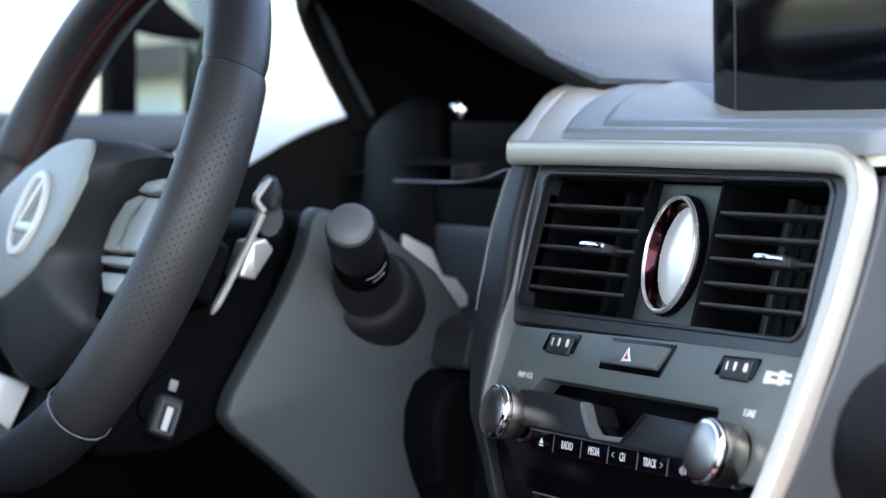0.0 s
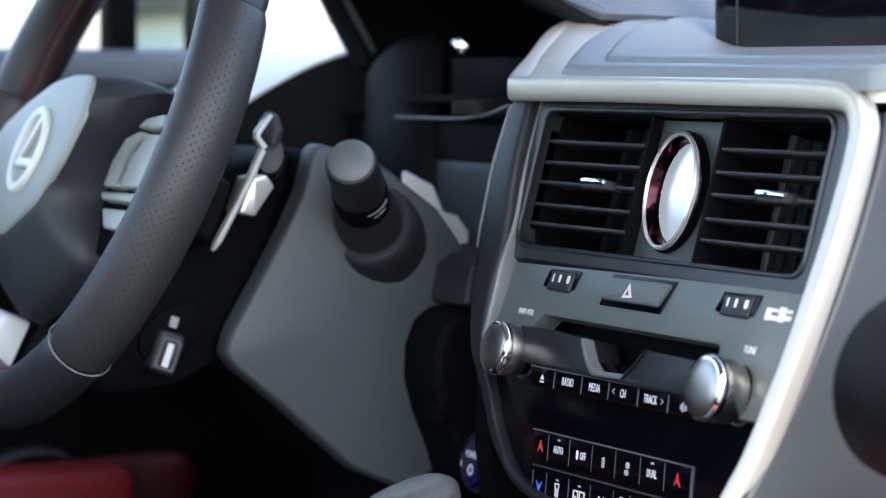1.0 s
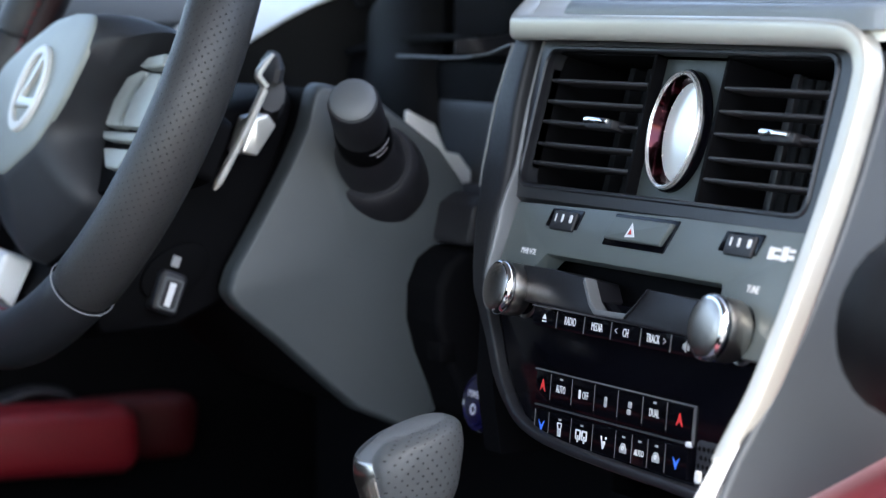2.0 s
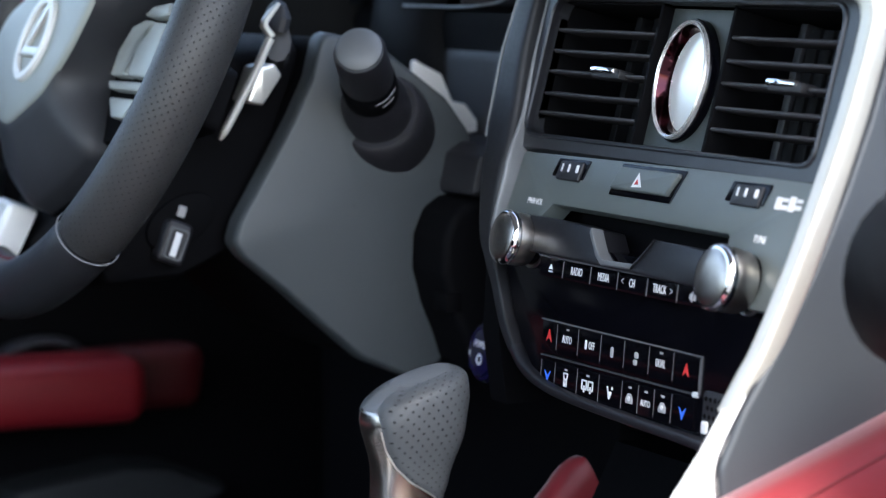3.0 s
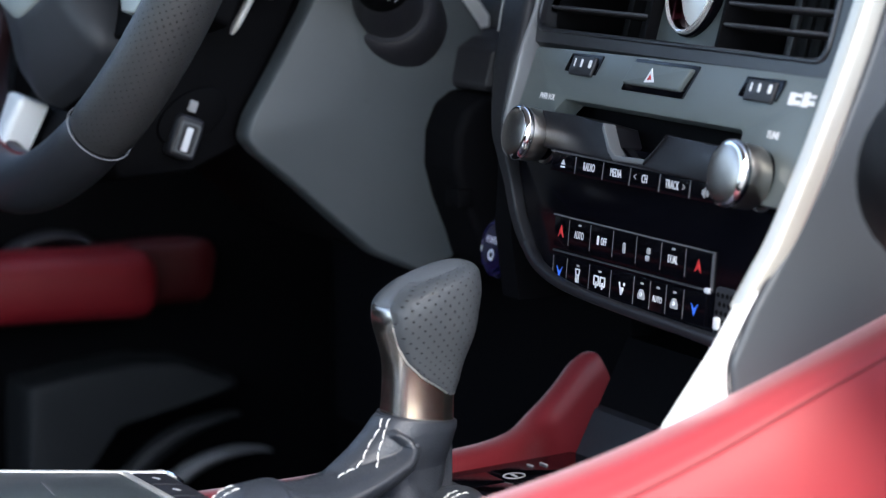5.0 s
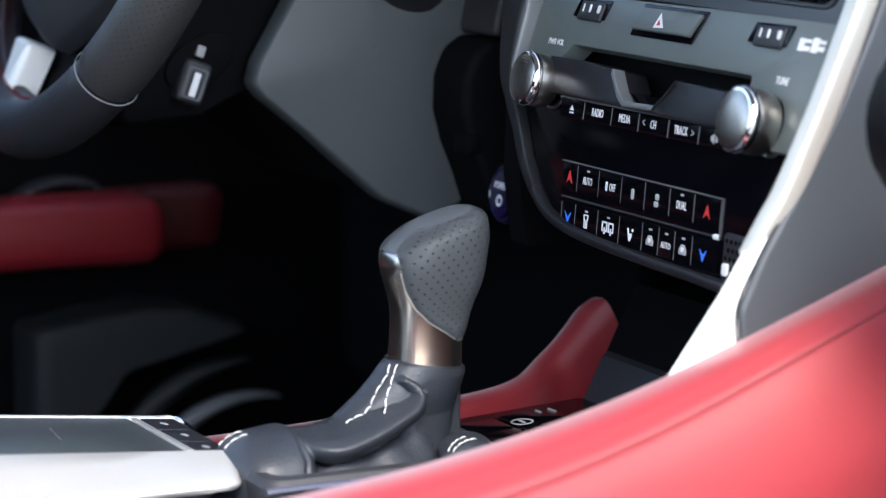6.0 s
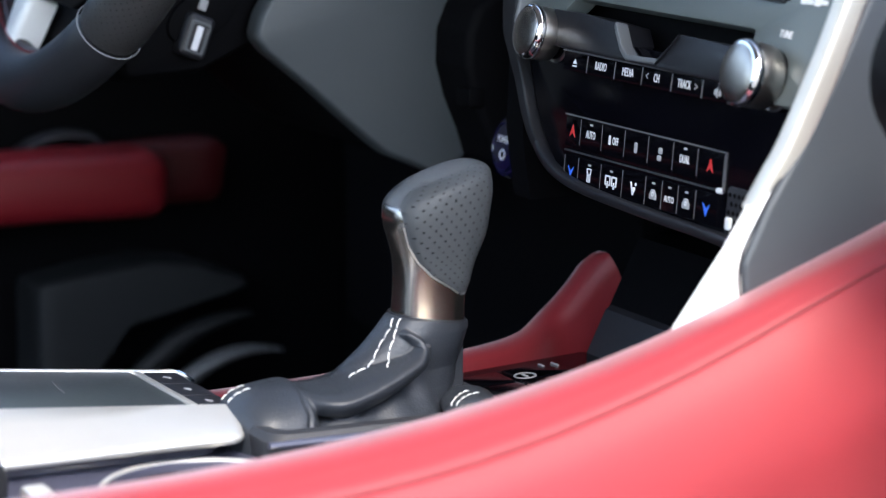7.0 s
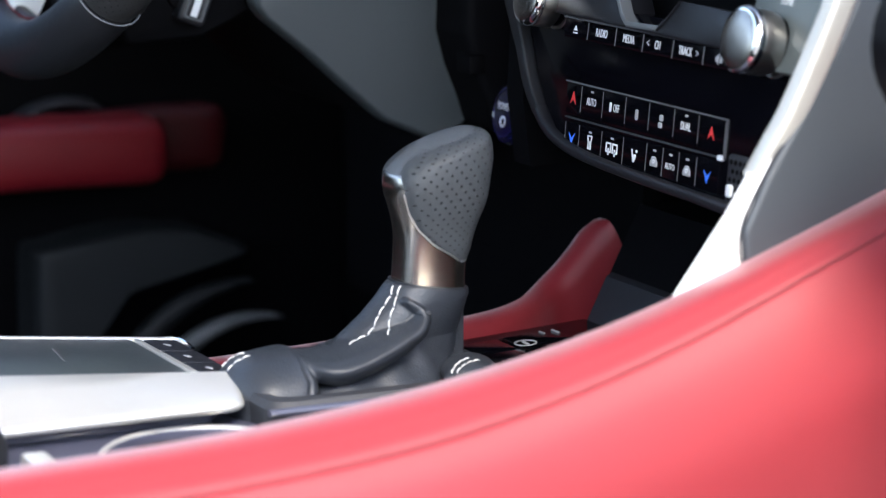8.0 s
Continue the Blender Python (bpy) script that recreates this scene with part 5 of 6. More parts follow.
def build_climate():
    c = thing("climate_panel", CF(0, -0.02, 0), "gloss black climate panel with two rows of lit keys", "climate panel")
    e1 = [-0.0785, -0.0625, -0.0400, -0.0168, 0.0066, 0.0306, 0.0535, 0.0777]
    t1 = ["up", "AUTO", "OFF", "seat", "seat2", "DUAL", "up"]
    for u0, u1, t in zip(e1, e1[1:], t1):
        k = part("key", prism(rect(u0 + 0.0003, 0.0010, u1 - 0.0003, 0.0165, 0.0006, 3), -0.010, 0.0006, CF, 0.00012), GLOSS, c)
        part("divider", box((u1 - 0.0002, 0.0026, -0.004), (u1 + 0.0002, 0.0160, 0.0007), 0, CF), LINE, k)
        um = (u0 + u1) / 2
        if t == "up":
            part("arrow", prism([(um - 0.0030, 0.0060), (um, 0.0126), (um + 0.0030, 0.0060), (um, 0.0082)], 0.0005, 0.0009, CF, 0.0001), PRINT_RED, k, "red arrow")
        elif t == "seat":
            part("mark", prism(rect(um - 0.0014, 0.0060, um + 0.0014, 0.0114, 0.001, 3), 0.0005, 0.0009, CF, 0.0001), DIM, k)
        elif t == "seat2":
            part("mark", prism(rect(um - 0.0024, 0.0052, um + 0.0014, 0.0080, 0.001, 3), 0.0005, 0.0009, CF, 0.0001), DIM, k)
            part("mark", prism(rect(um - 0.0016, 0.0086, um + 0.0020, 0.0118, 0.001, 3), 0.0005, 0.0009, CF, 0.0001), DIM, k)
        else:
            shift = 0.0028 if t == "OFF" else 0
            letters(t, 0.0057, shifted(CF, um + shift, 0.0090, 0.0008), WHITE, k, narrow=0.62)
            if t == "OFF":
                part("fan_mark", prism(rect(um - 0.0042, 0.0068, um - 0.0022, 0.0116, 0.0009, 3), 0.0005, 0.0009, CF, 0.0001), WHITE, k)
        if t in ("AUTO", "DUAL"):
            part("indicator", box((um - 0.0014, 0.0138, 0.0005), (um + 0.0014, 0.0148, 0.0008), 0, CF), DIM, k)
    e2 = [-0.0765, -0.0616, -0.0380, -0.0158, 0.0073, 0.0232, 0.0385, 0.0548, 0.0755]
    t2 = ["down", "screen", "rear", "feet", "car", "AUTO", "car", "down"]
    for u0, u1, t in zip(e2, e2[1:], t2):
        k = part("key", prism(rect(u0 + 0.0003, -0.0185, u1 - 0.0003, -0.0035, 0.0006, 3), -0.010, 0.0006, CF, 0.00012), GLOSS, c)
        part("divider", box((u0 - 0.0002, -0.0180, -0.004), (u0 + 0.0002, -0.0040, 0.0007), 0, CF), LINE, k)
        um = (u0 + u1) / 2
        IC = lambda u, v, w, um=um: CF(um + (u - um) * 0.76, -0.0118 + (v + 0.0118) * 0.76, w)
        if t == "down":
            part("arrow", prism([(um - 0.0042, -0.0080), (um, -0.0115), (um + 0.0042, -0.0080), (um, -0.0160)], 0.0005, 0.0009, IC, 0.0001), PRINT_BLUE, k, "blue arrow")
        elif t == "screen":
            o = rounded([(um - 0.0035, -0.0065), (um + 0.0035, -0.0065), (um + 0.0022, -0.0115), (um - 0.0022, -0.0115)], 0.001, 3)
            part("mark", ring_plate(o, [(um + (p[0] - um) * 0.65, -0.0088 + (p[1] + 0.0088) * 0.6) for p in o], 0.0005, 0.0009, IC, 0.0001), WHITE, k)
            for q in (-0.0018, 0, 0.0018):
                part("mark", box((um + q - 0.0004, -0.0160, 0.0005), (um + q + 0.0004, -0.0108, 0.0009), 0, IC), WHITE, k)
        elif t == "rear":
            for q in (-0.0042, 0.0042):
                o = rect(um + q - 0.0036, -0.0145, um + q + 0.0036, -0.0075, 0.001, 3)
                part("mark", ring_plate(o, [(um + q + (p[0] - um - q) * 0.65, -0.011 + (p[1] + 0.011) * 0.65) for p in o], 0.0005, 0.0009, IC, 0.0001), WHITE, k)
                part("mark", box((um + q - 0.0008, -0.0160, 0.0005), (um + q + 0.0008, -0.0115, 0.0009), 0, IC), WHITE, k)
        elif t == "feet":
            part("mark", prism(rounded([(um - 0.004, -0.0075), (um - 0.0025, -0.0075), (um - 0.0015, -0.011), (um + 0.0025, -0.0105), (um + 0.0025, -0.0125), (um + 0.0005, -0.0160), (um - 0.001, -0.0160)], 0.0005, 2), 0.0005, 0.0009, IC, 0.0001), WHITE, k)
            part("mark", lathe([(0.0012, 0.0), (0.0010, 0.0004)], shifted(IC, um + 0.003, -0.0085, 0.0005), 10), WHITE, k)
        elif t == "car":
            part("mark", prism(rounded([(um - 0.0045, -0.0150), (um + 0.0045, -0.0150), (um + 0.0045, -0.0120), (um + 0.002, -0.0085), (um - 0.002, -0.0085), (um - 0.0045, -0.0120)], 0.0008, 3), 0.0005, 0.0009, IC, 0.0001), DIM, k)
            part("mark", ring_plate([(um + 0.0016 * math.cos(q), -0.0117 + 0.0016 * math.sin(q)) for q in [k2 * math.pi / 6 for k2 in range(12)]], [(um + 0.0008 * math.cos(q), -0.0117 + 0.0008 * math.sin(q)) for q in [k2 * math.pi / 6 for k2 in range(12)]], 0.0009, 0.0012, IC, 0.0001), WHITE, k)
        else:
            letters(t, 0.0044, shifted(CF, um, -0.0122, 0.0008), WHITE, k, narrow=0.75)
        if t not in ("down", "feet"):
            part("indicator", box((um - 0.0014, -0.0068, 0.0005), (um + 0.0014, -0.0058, 0.0008), 0, CF), DIM, k)
    part("outline", box((-0.080, 0.0168, -0.002), (0.0785, 0.0174, 0.0007), 0, CF), LINE, c, "thin grey outline")
    part("outline", box((0.0778, -0.0010, -0.002), (0.0785, 0.0168, 0.0007), 0, CF), LINE, c, "thin grey outline")
    part("outline", box((-0.078, -0.0018, -0.002), (0.0785, -0.0010, 0.0007), 0, CF), BLACK_SOFT, c)
    part("pilot_lamp", prism(rect(0.0735, -0.0026, 0.0780, 0.0000, 0.001, 3), 0.0, 0.0016, CF, 0.0005), WHITE, c, "small white lamp")
    part("side_grille", prism(rect(0.082, -0.030, 0.108, 0.002, 0.003), -0.006, 0.0002, CF, 0.0004), BLACK, c)
    for i in range(6):
        for j in range(7):
            part("grille_hole", lathe([(0.0013, 0.0), (0.0010, 0.0004)], shifted(CF, 0.0845 + i * 0.004 + (j % 2) * 0.002, -0.027 + j * 0.0042, 0.0002), 8), DEEP, c)
    part("grille_mark", prism(rect(0.0832, -0.0185, 0.0882, -0.0125, 0.0015, 4), 0.0002, 0.0012, CF, 0.0004), WHITE, c)


def build_display():
    d = thing("display_screen", (0.0, 0.15, 1.10), "wide black glossy display standing on the dash", "display")
    f = face_frame(0, 0.152, 1.108, -1)
    part("case", prism(rect(-0.145, -0.01, 0.165, 0.15, 0.006), -0.016, 0.0, f, 0.003), BLACK, d)
    part("glass", prism(rect(-0.143, -0.008, 0.163, 0.148, 0.005), 0.0, 0.002, f, 0.001), SCREEN, d)
    part("inner_frame", ring_plate(rect(-0.120, 0.004, 0.150, 0.14, 0.003), rect(-0.1185, 0.0055, 0.1485, 0.1385, 0.003), 0.001, 0.0026, f, 0.0003), BLACK_SOFT, d)
    part("foot", box((-0.05, -0.05, -0.03), (0.05, 0.0, -0.006), 0.004, f), BLACK, d)


# ---------------------------------------------------------------- passenger side of the stack
def build_passenger_side():
    s = thing("stack_side_panel", (0.16, 0.1, 0.86), "smooth grey side panel of the centre stack", "panel")
    out = [(0.050, 1.086), (0.044, 1.062), (0.034, 1.032), (0.022, 1.002), (0.006, 0.968), (-0.0115, 0.937), (-0.0310, 0.9065), (-0.0425, 0.8830), (-0.0405, 0.8600), (-0.02, 0.84), (0.34, 0.84), (0.34, 1.086)]
    part("panel", prism(rounded(out, [0.004] * 7 + [0.010, 0.010, 0.004, 0.004, 0.004], 4), 0.156, 0.1705, lambda u, v, w: Vector((w, u - 0.0060, v)), 0.003, 4), GREY, s)
    # Thin black line along the panel's edge next to the rail.
    part("edge_line", sweep(curve([(0.1676, y - 0.0062, z) for y, z in out[:9]], 5), (0.0008, 0.0006), side=(1, 0, 0), seg=10), BLACK, s, "thin black line along the rail")
    g = thing("passenger_dash_roll", (0.5, 0.03, 0.93), "dark rounded lower dash roll on the passenger side", "dash panel")
    ax = [Vector((0.236, 0.001, 0.974)), Vector((0.240, 0.001, 0.974)), Vector((0.250, 0.001, 0.974)), Vector((0.275, 0.005, 0.974)), Vector((0.40, 0.02, 0.974)), Vector((0.76, 0.04, 0.974))]
    part("roll", sweep(ax, [(0.018, 0.018), (0.032, 0.034), (0.040, 0.046), (0.044, 0.053), (0.045, 0.056), (0.045, 0.056)], side=(0, 0, 1), seg=28), DARK, g)
    part("red_band", sweep([Vector((0.26, 0.055, 0.925)), Vector((0.5, 0.065, 0.925)), Vector((0.76, 0.08, 0.925))], (0.03, 0.03), side=(0, 0, 1), seg=16), RED, g, "red leather band")


# ---------------------------------------------------------------- centre console
def crest(y):
    pts = [(-0.80, 0.808), (-0.389, 0.8195), (-0.343, 0.8210), (-0.289, 0.8230), (-0.222, 0.8300), (-0.181, 0.8360), (-0.144, 0.8440), (-0.117, 0.8500), (-0.089, 0.8580), (-0.050, 0.8720), (0.017, 0.8960), (0.12, 0.936), (0.30, 0.99)]
    for (a, za), (b, zb) in zip(pts, pts[1:]):
        if y <= b:
            f = (y - a) / (b - a)
            return za + (zb - za) * f
    return pts[-1][1]


def smooth_crest(y):
    return sum(crest(y + k * 0.012) for k in range(-3, 4)) / 7


def seam_scale(y):
    return 1.0 - 0.42 * ease((y + 0.24) / 0.26)


def build_console():
    c = thing("centre_console", (0, -0.25, 0.45), "centre console with red leather sides and navy trim", "centre console")
    ys = [-0.80 + 0.02 * i for i in range(50)]
    rings = []
    for y in ys:
        z = smooth_crest(y)
        s = seam_scale(y)
        roll = [(0.007, -0.0006), (0.0125, -0.0026), (0.0155, -0.0046), (0.0172, -0.0057), (0.0190, -0.0067), (0.0218, -0.0082), (0.0240, -0.0100), (0.0252, -0.0114), (0.0258, -0.0124), (0.0268, -0.0128), (0.0290, -0.0142)]
        sec = [(0.140, z - 0.06), (0.146, z - 0.026), (0.156, z - 0.010), (0.172, z - 0.002), (0.188, z)] + [(0.188 + dx * s, z + dz * s) for dx, dz in roll]
        sec += [(0.197 + 0.027 * s, z - 0.011 - 0.017 * s), (0.2300, z - 0.046), (0.2318, z - 0.066), (0.2305, z - 0.095), (0.2250, z - 0.140), (0.212, 0.60), (0.205, 0.45), (0.140, 0.45)]
        rings.append([Vector((x, y, zz)) for x, zz in sec])
    part("passenger_bolster", loft(rings), RED, c, "padded red leather side with a sewn seam", sharp=1.2)
    part("seam", sweep([Vector((0.188 + 0.0258 * seam_scale(y), y, smooth_crest(y) - 0.0121 * seam_scale(y))) for y in ys], (0.0007, 0.0007), side=(1, 0, 0), seg=6), SEAM, c)
    # driver's side bolster, which curls up towards the stack
    top = curve([(-0.40, 0.772), (-0.193, 0.777), (-0.11, 0.780), (-0.036, 0.785), (0.004, 0.789), (0.026, 0.797), (0.044, 0.813), (0.060, 0.834)], 6)
    rings = []
    for i, p in enumerate(top):
        q = i / (len(top) - 1)
        drop = 0.010 + 0.028 * max(0, q - 0.35)
        y, z = p[0], p[1]
        tilt = max(0, q - 0.55) * 0.5
        inn = -0.112 - 0.026 * ease((q - 0.40) / 0.36)
        sec = [(inn, -drop - 0.02), (inn - 0.001, -drop * 0.6), (inn - 0.004, -drop * 0.22), (inn - 0.009, -0.001), (inn - 0.016, 0.0), (inn - 0.024, -0.004), (inn - 0.032, -0.02), (-0.175, -0.06), (-0.175, -0.12), (inn, -0.12)]
        f = 1.0 if q < 0.9 else 1 - 0.5 * ((q - 0.9) / 0.1) ** 2
        rings.append([Vector((-0.135 + (x + 0.135) * f, y - zz * tilt, z + zz * f - 0.012 * (1 - f))) for x, zz in sec])
    part("driver_bolster", loft(rings), RED, c, "red leather driver's side", sharp=1.2)
    part("deck", box((-0.125, -0.80, 0.70), (0.118, -0.02, 0.7735), 0.004), NAVY, c, "navy console deck")
    # One wall in two tones: its fade into shade is put into them.
    part("front_bin", prism([(0.026, 0.77), (0.062, 0.842), (0.10, 0.842), (0.10, 0.70), (0.026, 0.70)], -0.110, 0.14, lambda u, v, w: Vector((w, u, v)), 0.002), DEEP, c, "front wall with its upward shade put into the black")
    part("bin_face", prism([(0.0235, 0.77), (0.0405, 0.804), (0.0440, 0.806), (0.0290, 0.77)], -0.1085, 0.14, lambda u, v, w: Vector((w, u, v)), 0.001), BLACK, c, "lower front wall with its light put into the colour")
    part("lower_body", box((-0.17, -0.80, 0.42), (0.20, 0.12, 0.705), 0.01), DEEP, c)
    # raised shelf with the cup holder
    hole = [(0.0745 + 0.043 * math.cos(t), -0.264 + 0.043 * math.sin(t)) for t in [2 * math.pi * k / 72 for k in range(72)]]
    rim = []
    for k in range(72):
        cx, cy = math.cos(2 * math.pi * k / 72), math.sin(2 * math.pi * k / 72)
        reach = min(((0.0675 if cx > 0 else 0.0745) / max(1e-6, abs(cx))), ((0.175 if cy > 0 else 0.336) / max(1e-6, abs(cy))))
        rim.append((0.0745 + cx * reach, -0.264 + cy * reach))
    part("side_shelf", ring_plate(rim, hole, 0.7740, 0.7850, plain, 0.0006), NAVY, c, "navy side shelf")
    part("deck_strip", box((0.0590, -0.216, 0.7740), (0.1420, -0.085, 0.7925), 0.0015), NAVY, c, "navy strip beside the lever")
    cup = thing("cup_holder", (0.0745, -0.264, 0.7740), "round cup holder with a satin silver ring", "cup holder")
    f = lambda a, b, w: Vector((0.0745 + a, -0.264 + b, 0.7850 + w))
    part("ring", lathe([(0.0462, -0.001), (0.0464, 0.0008), (0.0452, 0.0016), (0.0438, 0.0010), (0.0434, -0.0010)], f, 72, hollow=True), SILVER_PAINT, cup)
    part("well", lathe([(0.0424, -0.0035), (0.0415, -0.0106), (0.0, -0.0106), (0.0, -0.0110), (0.0428, -0.0110)], f, 56, hollow=True), SILVER_DARK, cup, "dark cup well")
    k = thing("console_latch", (0.085, -0.372, 0.786), "small silver latch knob on the console", "latch")
    part("knob", lathe([(0.012, 0.0), (0.0125, 0.010), (0.010, 0.016), (0.0, 0.017)], lambda a, b, w: Vector((0.054 + a, -0.3595 + b, 0.785 + w)), 28), SILVER_DARK, k)
    part("plate", box((0.063, -0.3445, 0.785), (0.085, -0.3330, 0.7925), 0.002), SILVER_PAINT, k)
    # panel of drive switches ahead of the lever
    s = thing("drive_switch_panel", (-0.09, -0.02, 0.7735), "gloss black drive switch panel with white symbols", "switch panel")
    pf = lambda a, b, w: Vector((a, -0.02 + b * 0.985, 0.776 + 0.06 * b + w))
    part("plate", prism(rect(-0.112, -0.055, 0.10, 0.050, 0.004), -0.004, 0.002, pf, 0.001), GLOSS, s)
    for a in (-0.098, -0.072, -0.046, -0.02):
        for b0, b1 in ((-0.045, -0.012), (-0.009, 0.024)):
            part("key", prism(rect(a, b0, a + 0.023, b1, 0.001, 3), 0.001, 0.0032, pf, 0.0008), GLOSS, s)
    o = [(-0.080 + 0.0062 * math.cos(t), -0.004 + 0.0062 * math.sin(t)) for t in [k2 * math.pi / 10 for k2 in range(20)]]
    n = [(-0.080 + 0.0052 * math.cos(t), -0.004 + 0.0052 * math.sin(t)) for t in [k2 * math.pi / 10 for k2 in range(20)]]
    part("symbol", ring_plate(o, n, 0.0032, 0.0036, pf, 0.0001), DIM, s)
    part("symbol", box((-0.083, -0.0048, 0.0032), (-0.077, -0.0032, 0.0036), 0, pf), DIM, s)
    part("symbol", box((-0.097, 0.0128, 0.0032), (-0.091, 0.0140, 0.0036), 0, pf), DIM, s)
    part("symbol", box((-0.096, 0.020, 0.0032), (-0.088, 0.0212, 0.0036), 0, pf), DIM, s)


def tray_top(y):
    return 0.7975 + 0.105 * max(0.0, -0.222 - y)


def build_touchpad():
    t = thing("touchpad_controller", (-0.03, -0.33, 0.7735), "satin silver touchpad controller with a dark glass pad", "touchpad")
    rows = []
    for d in (0.0, 0.0004, 0.0012, 0.0026, 0.0045, 0.007, 0.010, 0.014, 0.018, 0.03, 0.06, 0.10, 0.15, 0.20, 0.235):
        inset = 0.009 * (1 - math.sqrt(max(0.0, 1 - (1 - min(1.0, d / 0.009)) ** 2)))
        edge = 0.0020 * (1 - math.sqrt(max(0.0, 1 - (1 - min(1.0, d / 0.006)) ** 2)))
        ring = []
        for x, z, lean in ((-0.094, 0.7920, 0), (-0.094, 0.0006, 1), (-0.0925, 0.0019, 1), (-0.0895, 0.0019, 1), (-0.0885, 0.0002, 1), (-0.040, 0.0, 1), (-0.003, 0.0, 1), (-0.001, 0.0009, 1), (0.004, 0.8028, 0.8), (0.014, 0.8012, 0.5), (0.024, 0.7994, 0.2), (0.0310, 0.7979, 0.0), (0.0348, 0.7966, 0), (0.0366, 0.7953, 0), (0.0370, 0.7940, 0), (0.0361, 0.7922, 0), (0.0335, 0.7912, 0)):
            xx = x - inset * ease((x - 0.0) / 0.044)
            y = -0.2135 - 0.035 * (xx + 0.090) - 0.010 * ease((xx + 0.016) / 0.055) - d
            low = z < 0.7950 and lean == 0
            zz = z if lean == 0 else (tray_top(y) + z if lean == 1 else z + lean * (tray_top(y) - 0.7975))
            if x > 0.005 and not low:
                zz -= 0.0003 * ease(x / 0.02) * (1 - ease(d / 0.035))
            ring.append(Vector((xx, y, zz + (edge * 0.6 if low else -edge))))
        rows.append(ring)
    part("body", loft(rows), SILVER_PAINT, t, "satin silver body", sharp=0.9)
    part("foot", prism(rounded([(-0.085, -0.44), (0.022, -0.44), (0.022, -0.240), (0.010, -0.232), (-0.080, -0.226)], 0.008, 4), 0.7735, 0.7935, plain, 0.001), NAVY, t, "navy foot")

    def on_top(u, v, w):
        return Vector((u, v + 0.0028 + 0.02 * (u + 0.09) * ease((v + 0.30) / 0.05), tray_top(v) + w))
    part("glass_pad", prism(rounded([(-0.0875, -0.450), (-0.004, -0.450), (-0.004, -0.350), (-0.004, -0.2435), (-0.0875, -0.2435), (-0.0875, -0.350)], 0.002, 3), -0.002, 0.0012, on_top, 0.0004), PADGLASS, t, "dark reflective glass pad")
    part("strip", prism(rounded([(-0.0865, -0.2428), (-0.009, -0.2428), (-0.009, -0.2388), (-0.0865, -0.2388)], 0.0012, 3), -0.002, 0.0018, on_top, 0.0005), SILVER_PAINT, t, "silver dividing strip")
    part("key_bed", prism(rect(-0.0870, -0.2385, -0.004, -0.2200, 0.002, 3), -0.002, 0.0006, on_top, 0.0003), GLOSS, t)
    for u0, u1 in ((-0.085, -0.059), (-0.058, -0.032), (-0.031, -0.005)):
        k = part("key", prism(rect(u0, -0.2378, u1, -0.2205, 0.0015, 3), 0.0, 0.0016, on_top, 0.0006), BLACK, t)
        m = (u0 + u1) / 2
        part("key_print", prism(rounded([(m - 0.0034, -0.2306), (m - 0.001, -0.2318), (m + 0.0034, -0.2298), (m + 0.0015, -0.2282), (m - 0.0015, -0.2284)], 0.0006, 3), 0.0014, 0.0018, on_top, 0.0001), DIM, k)
    part("corner_trim", sweep(curve([(-0.0905, -0.2175, 0.7982), (-0.088, -0.2148, 0.7980), (-0.080, -0.2138, 0.7976), (-0.070, -0.2142, 0.7972)], 6), (0.0012, 0.0010), side=(0, 0, 1), seg=8), CHROME, t, "bright corner trim")
    part("glass_print", prism(rounded([(-0.062, -0.2905), (-0.036, -0.2935), (-0.036, -0.2945), (-0.062, -0.2915)], 0.0002, 2), 0.0010, 0.0014, on_top, 0), LINE, t)


# ---------------------------------------------------------------- gear lever
LEVER = [(0.830, -0.1200, 0.0172, 0.0172), (0.846, -0.1190, 0.0168, 0.0162), (0.861, -0.1172, 0.0184, 0.0170), (0.875, -0.1155, 0.0226, 0.0196), (0.885, -0.1155, 0.0246, 0.0206), (0.893, -0.1150, 0.0254, 0.0208), (0.900, -0.1145, 0.0243, 0.0200), (0.905, -0.1132, 0.0215, 0.0180), (0.9085, -0.1118, 0.0162, 0.0138), (0.9100, -0.1105, 0.0086, 0.0076)]
LEVER_FINE = curve([Vector(q) for q in LEVER], 8)


def lever_at(z):
    for p, q in zip(LEVER_FINE, LEVER_FINE[1:]):
        if z <= q[0]:
            f = max(0.0, z - p[0]) / (q[0] - p[0])
            return [p[i] + (q[i] - p[i]) * f for i in range(1, 4)]
    return list(LEVER_FINE[-1][1:])


def lever_point(ph, z, grow=0.0):
    c, hy, hx = lever_at(z)
    y, x = math.cos(ph), math.sin(ph)
    e = 2 / 2.6
    y = (hy + grow) * math.copysign(abs(y) ** e, y)
    x = (hx + grow) * math.copysign(abs(x) ** e, x)
    lean = 0.30 * ease((z - 0.862) / 0.046)
    return Vector((x, c + y, z + lean * (y - 0.012)))


